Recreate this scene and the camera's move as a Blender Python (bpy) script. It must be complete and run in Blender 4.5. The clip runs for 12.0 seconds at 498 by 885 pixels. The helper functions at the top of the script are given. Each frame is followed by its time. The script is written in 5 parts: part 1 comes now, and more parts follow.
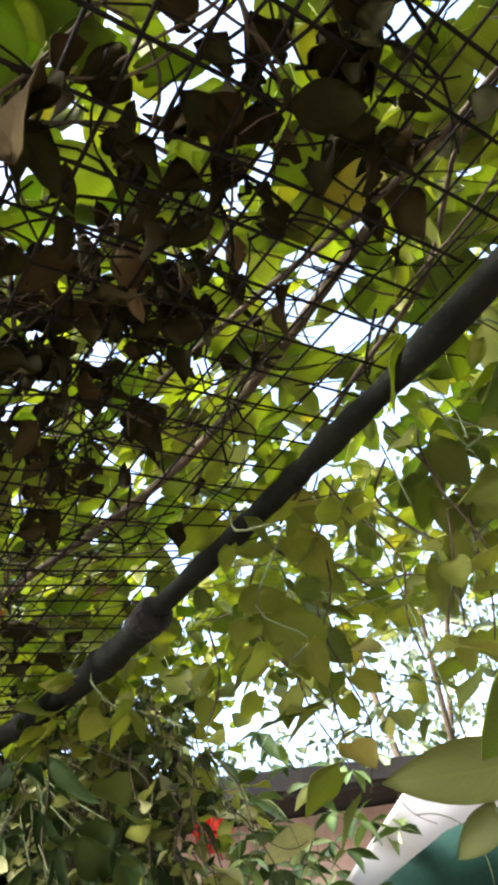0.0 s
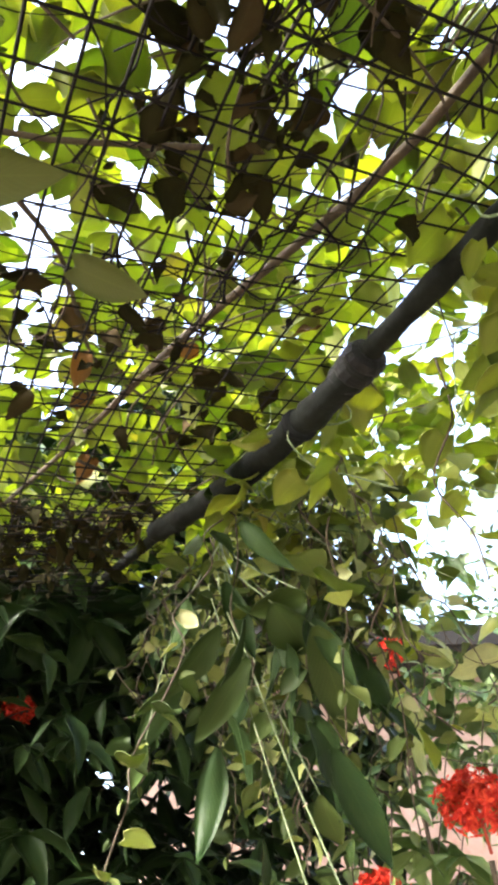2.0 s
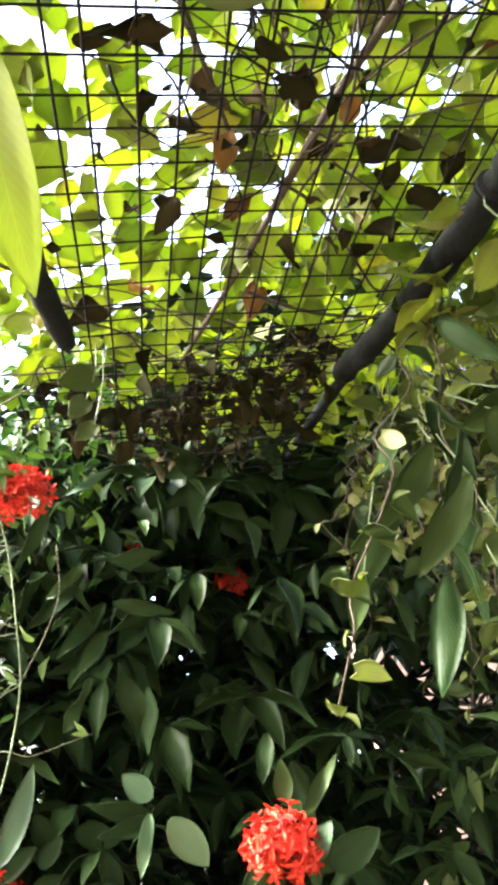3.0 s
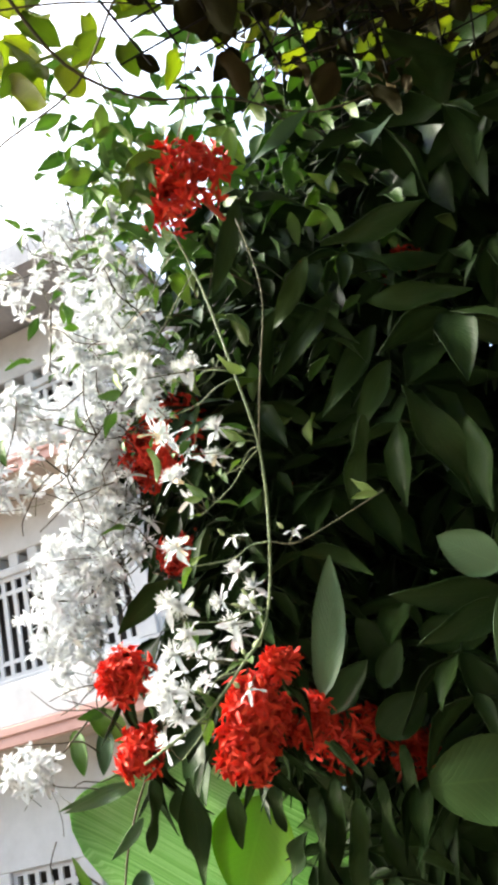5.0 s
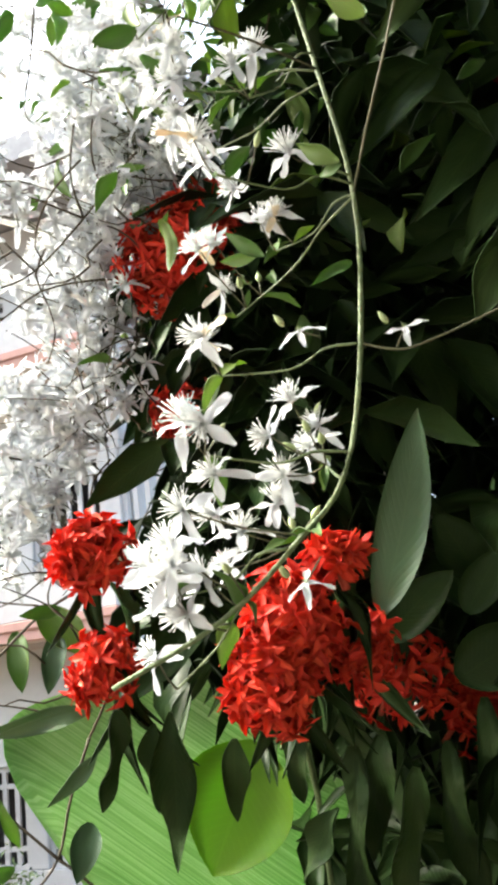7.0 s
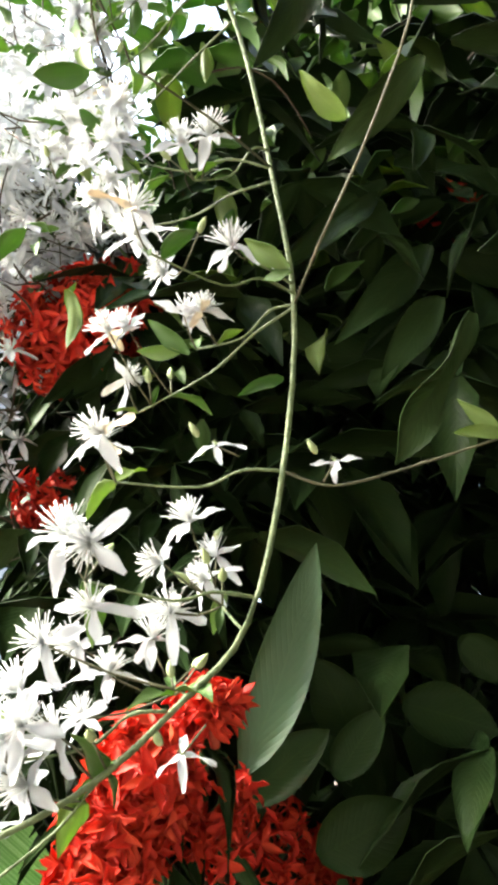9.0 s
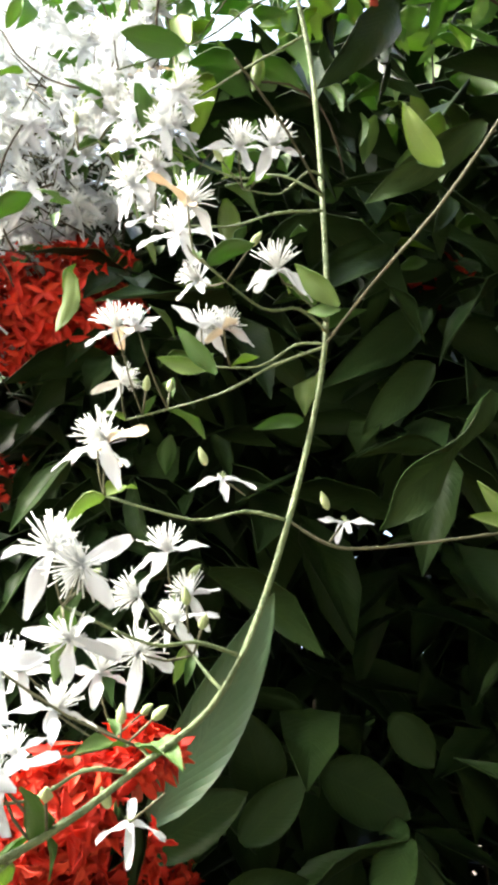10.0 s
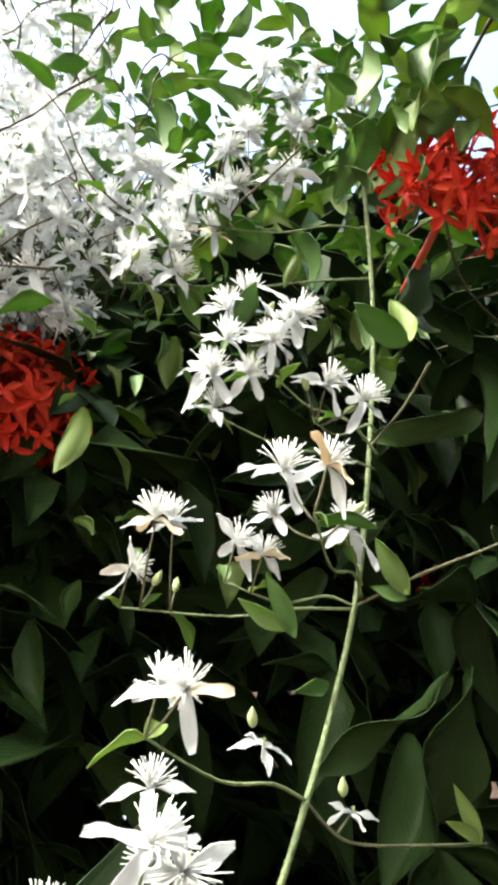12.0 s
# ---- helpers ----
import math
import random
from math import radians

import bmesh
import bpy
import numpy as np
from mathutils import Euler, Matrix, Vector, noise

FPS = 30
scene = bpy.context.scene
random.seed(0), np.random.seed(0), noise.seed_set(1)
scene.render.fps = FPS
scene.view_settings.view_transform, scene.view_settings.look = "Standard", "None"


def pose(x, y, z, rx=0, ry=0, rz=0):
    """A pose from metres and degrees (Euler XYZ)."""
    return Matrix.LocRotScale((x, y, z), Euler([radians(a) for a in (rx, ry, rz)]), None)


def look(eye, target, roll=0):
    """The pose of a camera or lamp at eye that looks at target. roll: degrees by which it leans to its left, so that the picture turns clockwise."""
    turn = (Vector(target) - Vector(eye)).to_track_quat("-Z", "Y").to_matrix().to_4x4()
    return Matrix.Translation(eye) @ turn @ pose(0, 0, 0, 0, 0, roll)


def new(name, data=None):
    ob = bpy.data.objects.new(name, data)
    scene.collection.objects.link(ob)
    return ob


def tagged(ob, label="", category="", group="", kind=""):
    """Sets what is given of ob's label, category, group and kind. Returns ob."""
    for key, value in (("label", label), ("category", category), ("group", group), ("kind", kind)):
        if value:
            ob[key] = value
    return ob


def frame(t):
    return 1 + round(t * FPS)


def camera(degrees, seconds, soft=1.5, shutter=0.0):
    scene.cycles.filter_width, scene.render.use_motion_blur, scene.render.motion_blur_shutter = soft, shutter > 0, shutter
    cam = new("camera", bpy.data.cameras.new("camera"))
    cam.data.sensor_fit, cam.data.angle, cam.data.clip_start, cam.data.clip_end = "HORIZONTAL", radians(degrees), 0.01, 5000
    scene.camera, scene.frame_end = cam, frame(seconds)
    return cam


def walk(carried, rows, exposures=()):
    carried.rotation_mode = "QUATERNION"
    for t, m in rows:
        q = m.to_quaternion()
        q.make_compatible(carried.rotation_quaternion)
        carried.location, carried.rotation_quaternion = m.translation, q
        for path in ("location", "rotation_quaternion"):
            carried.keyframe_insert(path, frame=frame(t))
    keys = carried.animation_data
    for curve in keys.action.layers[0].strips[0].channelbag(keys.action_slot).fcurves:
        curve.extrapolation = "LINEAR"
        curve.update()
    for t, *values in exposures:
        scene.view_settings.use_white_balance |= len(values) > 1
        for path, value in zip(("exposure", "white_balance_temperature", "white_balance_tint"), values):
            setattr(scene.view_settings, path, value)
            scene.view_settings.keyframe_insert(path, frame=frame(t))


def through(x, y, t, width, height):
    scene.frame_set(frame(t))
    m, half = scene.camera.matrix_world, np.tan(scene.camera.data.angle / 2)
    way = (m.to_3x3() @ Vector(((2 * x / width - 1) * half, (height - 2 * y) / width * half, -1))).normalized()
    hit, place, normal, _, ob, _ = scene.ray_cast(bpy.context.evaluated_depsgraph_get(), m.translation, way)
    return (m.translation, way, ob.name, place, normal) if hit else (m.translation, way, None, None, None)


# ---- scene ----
# ---------------------------------------------------------------- camera
PATH = [
    (0, -0.2994, -0.6548, 2.3033, 132.223, 16.002, -49.186),
    (0.5, -0.2882, -0.6412, 2.3093, 129.429, 11.278, -46.825),
    (1, -0.2719, -0.6222, 2.3072, 127.123, 8.695, -45.397),
    (1.5, -0.2416, -0.5810, 2.3029, 127.621, 8.235, -44.207),
    (2, -0.2179, -0.5100, 2.2855, 124.839, 7.110, -41.035),
    (2.5, -0.2084, -0.4594, 2.2751, 121.260, 6.725, -36.333),
    (3, -0.1554, -0.4068, 2.2728, 119.650, 7.193, -25.362),
    (3.5, -0.1209, -0.3439, 2.3024, 115.170, 7.820, -17.918),
    (3.7, -0.1107, -0.3263, 2.3104, 113.403, 8.305, -15.855),
    (5.3, 0.0000, 0.0000, 2.3000, 109.786, 12.820, 4.564),
    (5.5, -0.0009, 0.0203, 2.3050, 107.771, 12.112, 4.779),
    (6, 0.0041, 0.0878, 2.2961, 106.027, 9.059, 7.431),
    (6.5, -0.0253, 0.1479, 2.3087, 106.935, 8.605, 6.222),
    (7, -0.0533, 0.1833, 2.3080, 106.501, 7.416, -0.404),
    (7.5, -0.0611, 0.2017, 2.3076, 106.923, 6.773, -6.095),
    (7.7, -0.0649, 0.2025, 2.3107, 107.343, 6.176, -8.616),
    (9.3, -0.0632, 0.2289, 2.3368, 112.539, 1.126, -13.459),
    (9.5, -0.0626, 0.2303, 2.3376, 112.579, -0.425, -14.181),
    (10, -0.0910, 0.2557, 2.3487, 113.874, -6.113, -23.834),
    (10.5, -0.1381, 0.2989, 2.3521, 114.539, -10.175, -34.154),
    (11, -0.1633, 0.3150, 2.3602, 117.000, -12.348, -39.679),
    (11.5, -0.1766, 0.3184, 2.3719, 120.235, -13.577, -45.289),
    (12, -0.1956, 0.3123, 2.3801, 124.272, -13.804, -50.655),
]
cam = camera(35.0, 12.0, soft=4.0)
walk(cam, [(t, pose(*p)) for t, *p in PATH],
     exposures=[(0.0, 3.05, 6500, 10), (1.5, 3.62, 6500, 10), (2.5, 3.75, 6500, 9), (3.5, 4.0, 6300, 7), (5.3, 2.6, 6600, 3), (7.6, 2.65, 6600, 3), (9.5, 3.0, 6600, 3), (10.5, 2.98, 6600, 2), (11.5, 2.7, 6600, 1), (12.0, 2.5, 6600, 0)])

# ---------------------------------------------------------------- world, sun
world = bpy.data.worlds.new("sky")
scene.world = world
world.use_nodes = True
wn = world.node_tree
sky = wn.nodes.new("ShaderNodeTexSky")
sky.sky_type, sky.sun_disc = "NISHITA", False
SUN_EL, SUN_AZ = radians(46), radians(-68)      # azimuth from +y towards +x
sky.sun_elevation, sky.sun_rotation = SUN_EL, SUN_AZ
sky.air_density, sky.dust_density, sky.ozone_density = 1.0, 6.0, 1.0
wn.links.new(sky.outputs[0], wn.nodes["Background"].inputs[0])
wn.nodes["Background"].inputs[1].default_value = 0.15
sun = new("sun", bpy.data.lights.new("sun", "SUN"))
sun.data.energy, sun.data.angle, sun.data.color = 1.8, radians(18), (1, 0.98, 0.95)
way = Vector((math.sin(SUN_AZ) * math.cos(SUN_EL), math.cos(SUN_AZ) * math.cos(SUN_EL), math.sin(SUN_EL)))
sun.matrix_world = look(way * 40, (0, 0, 0))


# ---------------------------------------------------------------- materials
def material(name):
    m = bpy.data.materials.new(name)
    m.use_nodes = True
    nt = m.node_tree
    return m, nt, nt.nodes["Principled BSDF"], nt.nodes["Material Output"]


def node(nt, kind, **values):
    n = nt.nodes.new(kind)
    for key, value in values.items():
        n.inputs[key.replace("_", " ")].default_value = value
    return n


def ramp(nt, fac, stops):
    r = nt.nodes.new("ShaderNodeValToRGB")
    els = r.color_ramp.elements
    while len(els) < len(stops):
        els.new(0.5)
    for e, (p, c) in zip(els, stops):
        e.position, e.color = p, (*c, 1)
    nt.links.new(fac, r.inputs[0])
    return r.outputs[0]


def mixed(nt, fac, a, b, blend="MIX"):
    n = nt.nodes.new("ShaderNodeMix")
    n.data_type, n.blend_type = "RGBA", blend
    for socket, v in ((n.inputs["Factor"], fac), (n.inputs["A"], a), (n.inputs["B"], b)):
        if isinstance(v, (int, float)):
            socket.default_value = v
        elif isinstance(v, tuple):
            socket.default_value = (*v, 1)
        else:
            nt.links.new(v, socket)
    return n.outputs["Result"]


def maths(nt, op, a, b=0.0):
    n = nt.nodes.new("ShaderNodeMath")
    n.operation = op
    for socket, v in zip(n.inputs, (a, b)):
        if isinstance(v, (int, float)):
            socket.default_value = v
        else:
            nt.links.new(v, socket)
    return n.outputs[0]


def grain(nt, scale, detail=4.0, coords="Object"):
    tc = nt.nodes.new("ShaderNodeTexCoord")
    n = node(nt, "ShaderNodeTexNoise", Scale=scale, Detail=detail, Roughness=0.6)
    nt.links.new(tc.outputs[coords], n.inputs["Vector"])
    return n.outputs["Fac"]


def bumped(nt, bsdf, height, strength, distance=0.002):
    b = node(nt, "ShaderNodeBump", Strength=strength, Distance=distance)
    nt.links.new(height, b.inputs["Height"])
    nt.links.new(b.outputs[0], bsdf.inputs["Normal"])


def any_random(nt):
    """A random number a piece, whether it is an object of its own or an island of a joined mesh."""
    a = nt.nodes.new("ShaderNodeObjectInfo").outputs["Random"]
    b = nt.nodes.new("ShaderNodeNewGeometry").outputs["Random Per Island"]
    return maths(nt, "FRACT", maths(nt, "ADD", a, b))


def leaf_material(name, stops, through=0.45, gloss=0.4, veins=0.35, spots=0.3, glow=1.3, shine=0.22):
    """A leaf: mid-rib and side veins, blotches, and light that comes through the blade."""
    m, nt, b, out = material(name)
    uv = nt.nodes.new("ShaderNodeUVMap")
    sep = nt.nodes.new("ShaderNodeSeparateXYZ")
    nt.links.new(uv.outputs[0], sep.inputs[0])
    u, v = sep.outputs[0], sep.outputs[1]
    off = maths(nt, "ABSOLUTE", maths(nt, "SUBTRACT", u, 0.5))
    rib = maths(nt, "LESS_THAN", off, 0.018)
    side = maths(nt, "SINE", maths(nt, "MULTIPLY", maths(nt, "SUBTRACT", v, maths(nt, "MULTIPLY", off, 0.55)), 50.0))
    side = maths(nt, "POWER", maths(nt, "ABSOLUTE", side), 12.0)
    vein = maths(nt, "MAXIMUM", rib, maths(nt, "MULTIPLY", side, 0.55))
    base = ramp(nt, any_random(nt), stops)
    blot = grain(nt, 60.0)
    base = mixed(nt, maths(nt, "MULTIPLY", blot, spots), base, (0.05, 0.06, 0.015), "MIX")
    light = mixed(nt, 1.0, base, (1.5, 1.45, 1.3), "MULTIPLY")
    col = mixed(nt, maths(nt, "MULTIPLY", vein, veins), base, light)
    nt.links.new(col, b.inputs["Base Color"])
    b.inputs["Roughness"].default_value, b.inputs["Specular IOR Level"].default_value = gloss, shine
    bumped(nt, b, maths(nt, "ADD", maths(nt, "MULTIPLY", vein, -0.3), blot), 0.3)
    t = nt.nodes.new("ShaderNodeBsdfTranslucent")
    warm = mixed(nt, 1.0, col, (1.2 * glow, 1.3 * glow, 0.72 * glow), "MULTIPLY")
    nt.links.new(warm, t.inputs[0])
    mix = nt.nodes.new("ShaderNodeMixShader")
    mix.inputs[0].default_value = through
    nt.links.new(b.outputs[0], mix.inputs[1])
    nt.links.new(t.outputs[0], mix.inputs[2])
    nt.links.new(mix.outputs[0], out.inputs[0])
    return m


def rough_material(name, a, b2, scale, rough=0.8, bump=0.4, metallic=0.0, fine=6.0, distance=0.003, shine=0.3):
    m, nt, b, out = material(name)
    n1, n2 = grain(nt, scale), grain(nt, scale * fine)
    f = maths(nt, "ADD", maths(nt, "MULTIPLY", n1, 0.65), maths(nt, "MULTIPLY", n2, 0.35))
    nt.links.new(ramp(nt, f, [(0.3, a), (0.7, b2)]), b.inputs["Base Color"])
    b.inputs["Roughness"].default_value, b.inputs["Metallic"].default_value, b.inputs["Specular IOR Level"].default_value = rough, metallic, shine
    bumped(nt, b, f, bump, distance)
    return m


VINE = leaf_material("vine_leaf", [(0.0, (0.11, 0.15, 0.035)), (0.35, (0.2, 0.235, 0.055)), (0.7, (0.28, 0.31, 0.075)), (0.97, (0.31, 0.32, 0.085)), (1.0, (0.33, 0.28, 0.09))], 0.6, 0.5, 0.25)
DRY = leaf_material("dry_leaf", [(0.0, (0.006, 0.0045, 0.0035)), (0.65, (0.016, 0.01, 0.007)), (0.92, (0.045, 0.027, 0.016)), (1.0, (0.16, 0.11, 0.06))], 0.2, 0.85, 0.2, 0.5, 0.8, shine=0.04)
BROWNLEAF = leaf_material("brown_leaf", [(0.0, (0.12, 0.055, 0.02)), (0.6, (0.25, 0.12, 0.04)), (1.0, (0.38, 0.2, 0.07))], 0.5, 0.7, 0.4, 0.6, 1.1)
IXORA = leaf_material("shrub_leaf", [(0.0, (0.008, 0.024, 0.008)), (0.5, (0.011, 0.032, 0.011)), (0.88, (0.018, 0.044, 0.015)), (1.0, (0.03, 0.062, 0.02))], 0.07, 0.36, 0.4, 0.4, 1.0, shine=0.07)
PALE = leaf_material("climber_leaf", [(0.0, (0.08, 0.16, 0.05)), (0.6, (0.14, 0.235, 0.08)), (1.0, (0.25, 0.33, 0.11))], 0.4, 0.4, 0.2)
HANG = leaf_material("hanging_leaf", [(0.0, (0.02, 0.045, 0.012)), (0.45, (0.05, 0.085, 0.02)), (0.68, (0.13, 0.165, 0.04)), (0.86, (0.26, 0.29, 0.11)), (1.0, (0.42, 0.43, 0.24))], 0.4, 0.55, 0.25)
# lighter shrub leaf: light from the open side is put into the colour
SIDELIT = leaf_material("sidelit_leaf", [(0.0, (0.06, 0.12, 0.065)), (0.6, (0.095, 0.17, 0.09)), (1.0, (0.13, 0.21, 0.1))], 0.15, 0.35, 0.2, 0.2, shine=0.3)
FAR = leaf_material("tree_leaf", [(0.0, (0.05, 0.08, 0.04)), (0.6, (0.14, 0.19, 0.1)), (1.0, (0.34, 0.38, 0.28))], 0.35, 0.35, shine=0.4)
STEM = rough_material("green_stem", (0.08, 0.12, 0.055), (0.2, 0.25, 0.12), 140, 0.55, 0.8, fine=4.0)
STALK = rough_material("flower_stalk", (0.06, 0.07, 0.04), (0.16, 0.15, 0.09), 200, 0.7)
TWIG = rough_material("woody_twig", (0.03, 0.024, 0.016), (0.1, 0.078, 0.05), 80, 0.8)
BARK = rough_material("pole_bark", (0.004, 0.0055, 0.0045), (0.016, 0.019, 0.016), 30, 0.9, 1.0, shine=0.12)
TAPE = rough_material("dark_tape", (0.004, 0.0045, 0.005), (0.02, 0.022, 0.022), 60, 0.6, 0.8, shine=0.15)
WIRE = rough_material("dark_wire", (0.006, 0.006, 0.006), (0.016, 0.014, 0.012), 120, 0.8, 0.3, shine=0.1)
SOIL = rough_material("soil", (0.05, 0.035, 0.025), (0.13, 0.1, 0.07), 3, 0.95, 1.0, distance=0.03)
PLASTER = rough_material("white_plaster", (0.45, 0.44, 0.43), (0.6, 0.59, 0.575), 1.2, 0.85, 0.15)
PINK = rough_material("pink_band", (0.44, 0.25, 0.21), (0.56, 0.34, 0.29), 1.5, 0.8, 0.15)
SOFFIT = rough_material("soffit_plaster", (0.42, 0.34, 0.28), (0.52, 0.44, 0.37), 1.5, 0.85, 0.15)
ROOFM = rough_material("roof_sheet", (0.26, 0.26, 0.27), (0.4, 0.4, 0.41), 2.0, 0.6, 0.15)
DIMPANEL = rough_material("dim_room_colour", (0.05, 0.05, 0.05), (0.09, 0.09, 0.09), 1.0, 0.9, 0.1)
GREENCLOTH = rough_material("green_cloth", (0.004, 0.03, 0.024), (0.01, 0.06, 0.045), 20, 0.8, 0.3)
DARKROOF = rough_material("old_roof", (0.012, 0.012, 0.012), (0.04, 0.038, 0.035), 4, 0.85, 0.5)
CONCRETE = rough_material("concrete_pot", (0.3, 0.29, 0.27), (0.48, 0.47, 0.44), 8, 0.9, 0.5)


def petal_material(name, stops, through, tip, rough=0.5):
    m, nt, b, out = material(name)
    base = ramp(nt, any_random(nt), stops)
    n = grain(nt, 160.0)
    col = mixed(nt, maths(nt, "MULTIPLY", n, 0.4), base, tip)
    nt.links.new(col, b.inputs["Base Color"])
    b.inputs["Roughness"].default_value = rough
    bumped(nt, b, n, 0.2, 0.001)
    t = nt.nodes.new("ShaderNodeBsdfTranslucent")
    nt.links.new(col, t.inputs[0])
    mix = nt.nodes.new("ShaderNodeMixShader")
    mix.inputs[0].default_value = through
    nt.links.new(b.outputs[0], mix.inputs[1])
    nt.links.new(t.outputs[0], mix.inputs[2])
    nt.links.new(mix.outputs[0], out.inputs[0])
    return m


RED = petal_material("red_petal", [(0.0, (0.6, 0.016, 0.01)), (0.5, (0.76, 0.03, 0.014)), (1.0, (0.85, 0.09, 0.03))], 0.35, (0.78, 0.09, 0.04), 0.65)
REDSTEM = rough_material("red_tube", (0.3, 0.03, 0.02), (0.45, 0.08, 0.04), 100, 0.6)
WHITE = petal_material("white_petal", [(0.0, (0.74, 0.76, 0.79)), (0.97, (0.81, 0.83, 0.86)), (1.0, (0.8, 0.75, 0.67))], 0.5, (0.72, 0.75, 0.78))
STAMEN = petal_material("stamen", [(0.0, (0.84, 0.86, 0.86)), (1.0, (0.9, 0.91, 0.92))], 0.4, (0.82, 0.84, 0.8))
WILTED = petal_material("wilted_petal", [(0.0, (0.7, 0.6, 0.45)), (1.0, (0.84, 0.8, 0.7))], 0.35, (0.7, 0.57, 0.4))
BUD = rough_material("flower_bud", (0.26, 0.36, 0.14), (0.5, 0.56, 0.32), 120, 0.5)


# ---------------------------------------------------------------- mesh helpers
def mesh_of(name, verts, faces, material, uvs=None, smooth=True):
    me = bpy.data.meshes.new(name)
    me.from_pydata([tuple(v) for v in verts], [], [tuple(f) for f in faces])
    if uvs is not None:
        layer = me.uv_layers.new(name="UVMap")
        loops = np.zeros(len(me.loops), dtype=np.int32)
        me.loops.foreach_get("vertex_index", loops)
        layer.data.foreach_set("uv", np.asarray(uvs, dtype=np.float32)[loops].ravel())
    me.materials.append(material)
    if smooth:
        me.polygons.foreach_set("use_smooth", [True] * len(me.polygons))
    me.update()
    return me


def hung(name, me, parent=None, label="", m=None):
    ob = new(name, me)
    if parent:
        ob.parent = parent
    if m is not None:
        ob.matrix_basis = m
    if label:
        ob["label"] = label
    return ob


def part(name, bm, mat, parent, label="", smooth=False):
    me = bpy.data.meshes.new(name)
    bm.to_mesh(me)
    bm.free()
    me.materials.append(mat)
    if smooth:
        me.polygons.foreach_set("use_smooth", [True] * len(me.polygons))
    return hung(name, me, parent, label)


def thing(name, label, category, group="", kind=""):
    return tagged(new(name), label, category, group, kind)


def leaf_arrays(length, width, shape="ovate", fold=0.25, droop=0.3, wave=0.06, seg=8, seed=0, thick=0.0006, cols=5):
    """A leaf blade from its base at the origin along +y, with a folded mid-rib, a bowed tip and a wavy, thin edge."""
    rnd = random.Random(seed)
    ph, lean = rnd.uniform(0, 6), rnd.uniform(-0.12, 0.12)
    verts, faces, uvs = [], [], []
    for i in range(seg + 1):
        s = i / seg
        if shape == "heart":
            w = (math.sin(math.pi * min(1, s * 0.93 + 0.1)) ** 0.62) * (1 - 0.32 * s)
            back = -0.1 * max(0, 1 - s * 5)
        elif shape == "lance":
            w = math.sin(math.pi * (0.03 + 0.97 * s)) ** 0.8 * (1.1 - 0.35 * s)
            back = 0
        elif shape == "torn":
            w = (1 - abs(2 * s - 1) ** 5) ** 0.5
            back = 0
        elif shape == "petal":
            w = math.sin(math.pi * (0.12 + 0.86 * s)) ** 0.7
            back = 0
        elif shape == "spoon":
            w = math.sin(math.pi * (0.1 + 0.82 * s ** 1.25)) ** 0.7
            back = 0
        else:
            w = math.sin(math.pi * (0.02 + 0.98 * s) ** 0.85) ** 0.75
            back = 0
        if i == seg:
            w = 0.42 if shape == "spoon" else 0.02
        for k in ((-2, -1, 0, 1, 2) if cols == 5 else (-2, 0, 2)):
            f = k / 2
            x = f * w * width / 2 + lean * length * s * s
            y = length * s + back * length * abs(f)
            z = abs(f) * w * width * fold - droop * length * s * s + wave * length * math.sin(7 * s + ph + k) * abs(f) * w
            verts.append((x, y, z))
            uvs.append((0.5 + f * 0.5, s))
    n = len(verts)
    for i in range(seg):
        for k in range(cols - 1):
            a = i * cols + k
            faces.append((a, a + 1, a + cols + 1, a + cols))
    # underside, so that the blade has a thickness
    verts += [(x, y, z - thick) for x, y, z in verts]
    uvs += uvs[:n]
    faces += [(n + a, n + d, n + c, n + b) for a, b, c, d in faces[:]]
    rim = [i * cols for i in range(seg + 1)] + [seg * cols + k for k in range(1, cols)] + [i * cols + cols - 1 for i in range(seg - 1, -1, -1)] + list(range(cols - 2, 0, -1))
    for a, b in zip(rim, rim[1:] + rim[:1]):
        faces.append((a, a + n, b + n, b))
    return np.array(verts), faces, np.array(uvs)


def turned(direction, roll=0.0):
    """A turn that lays +y along the direction."""
    q = Vector(direction).to_track_quat("Y", "Z")
    return q.to_matrix().to_4x4() @ Matrix.Rotation(roll, 4, "Y")


def leaf_kinds(name, mat, sizes, shape, count=5, **kw):
    kinds = []
    for i in range(count):
        le = sizes[0] + (sizes[1] - sizes[0]) * i / max(1, count - 1)
        wi = le * kw.get("ratio", 0.75) * (0.9 + 0.05 * i)
        opts = {k: v for k, v in kw.items() if k != "ratio"}
        arrays = leaf_arrays(le, wi, shape, seed=i * 7 + len(name), **opts)
        kinds.append((mesh_of(name, arrays[0], arrays[1], mat, arrays[2]), arrays))
    return kinds


def joined(name, placed, mat, parent=None):
    """One mesh of many placed arrays: [(arrays, matrix)]."""
    verts, faces, uvs, n = [], [], [], 0
    for (v, f, u), m in placed:
        a = np.array(m)
        verts.append(v @ a[:3, :3].T + a[:3, 3])
        faces += [tuple(q + n for q in face) for face in f]
        uvs.append(u)
        n += len(v)
    me = mesh_of(name, np.concatenate(verts), faces, mat, np.concatenate(uvs))
    ob = hung(name, me, parent)
    ob["kind"] = "stuff"
    return ob


def leaves(parent, kinds, places, name, mat, near=300, rest="foliage", coarse=None):
    """The first places as leaves of their own, the others as one joined part."""
    for i, m in enumerate(places[:near]):
        hung(name, kinds[i % len(kinds)][0], parent, m=m)
    if len(places) > near:
        far = coarse or kinds
        joined(rest, [(far[i % len(far)][1], m) for i, m in enumerate(places[near:])], mat, parent)


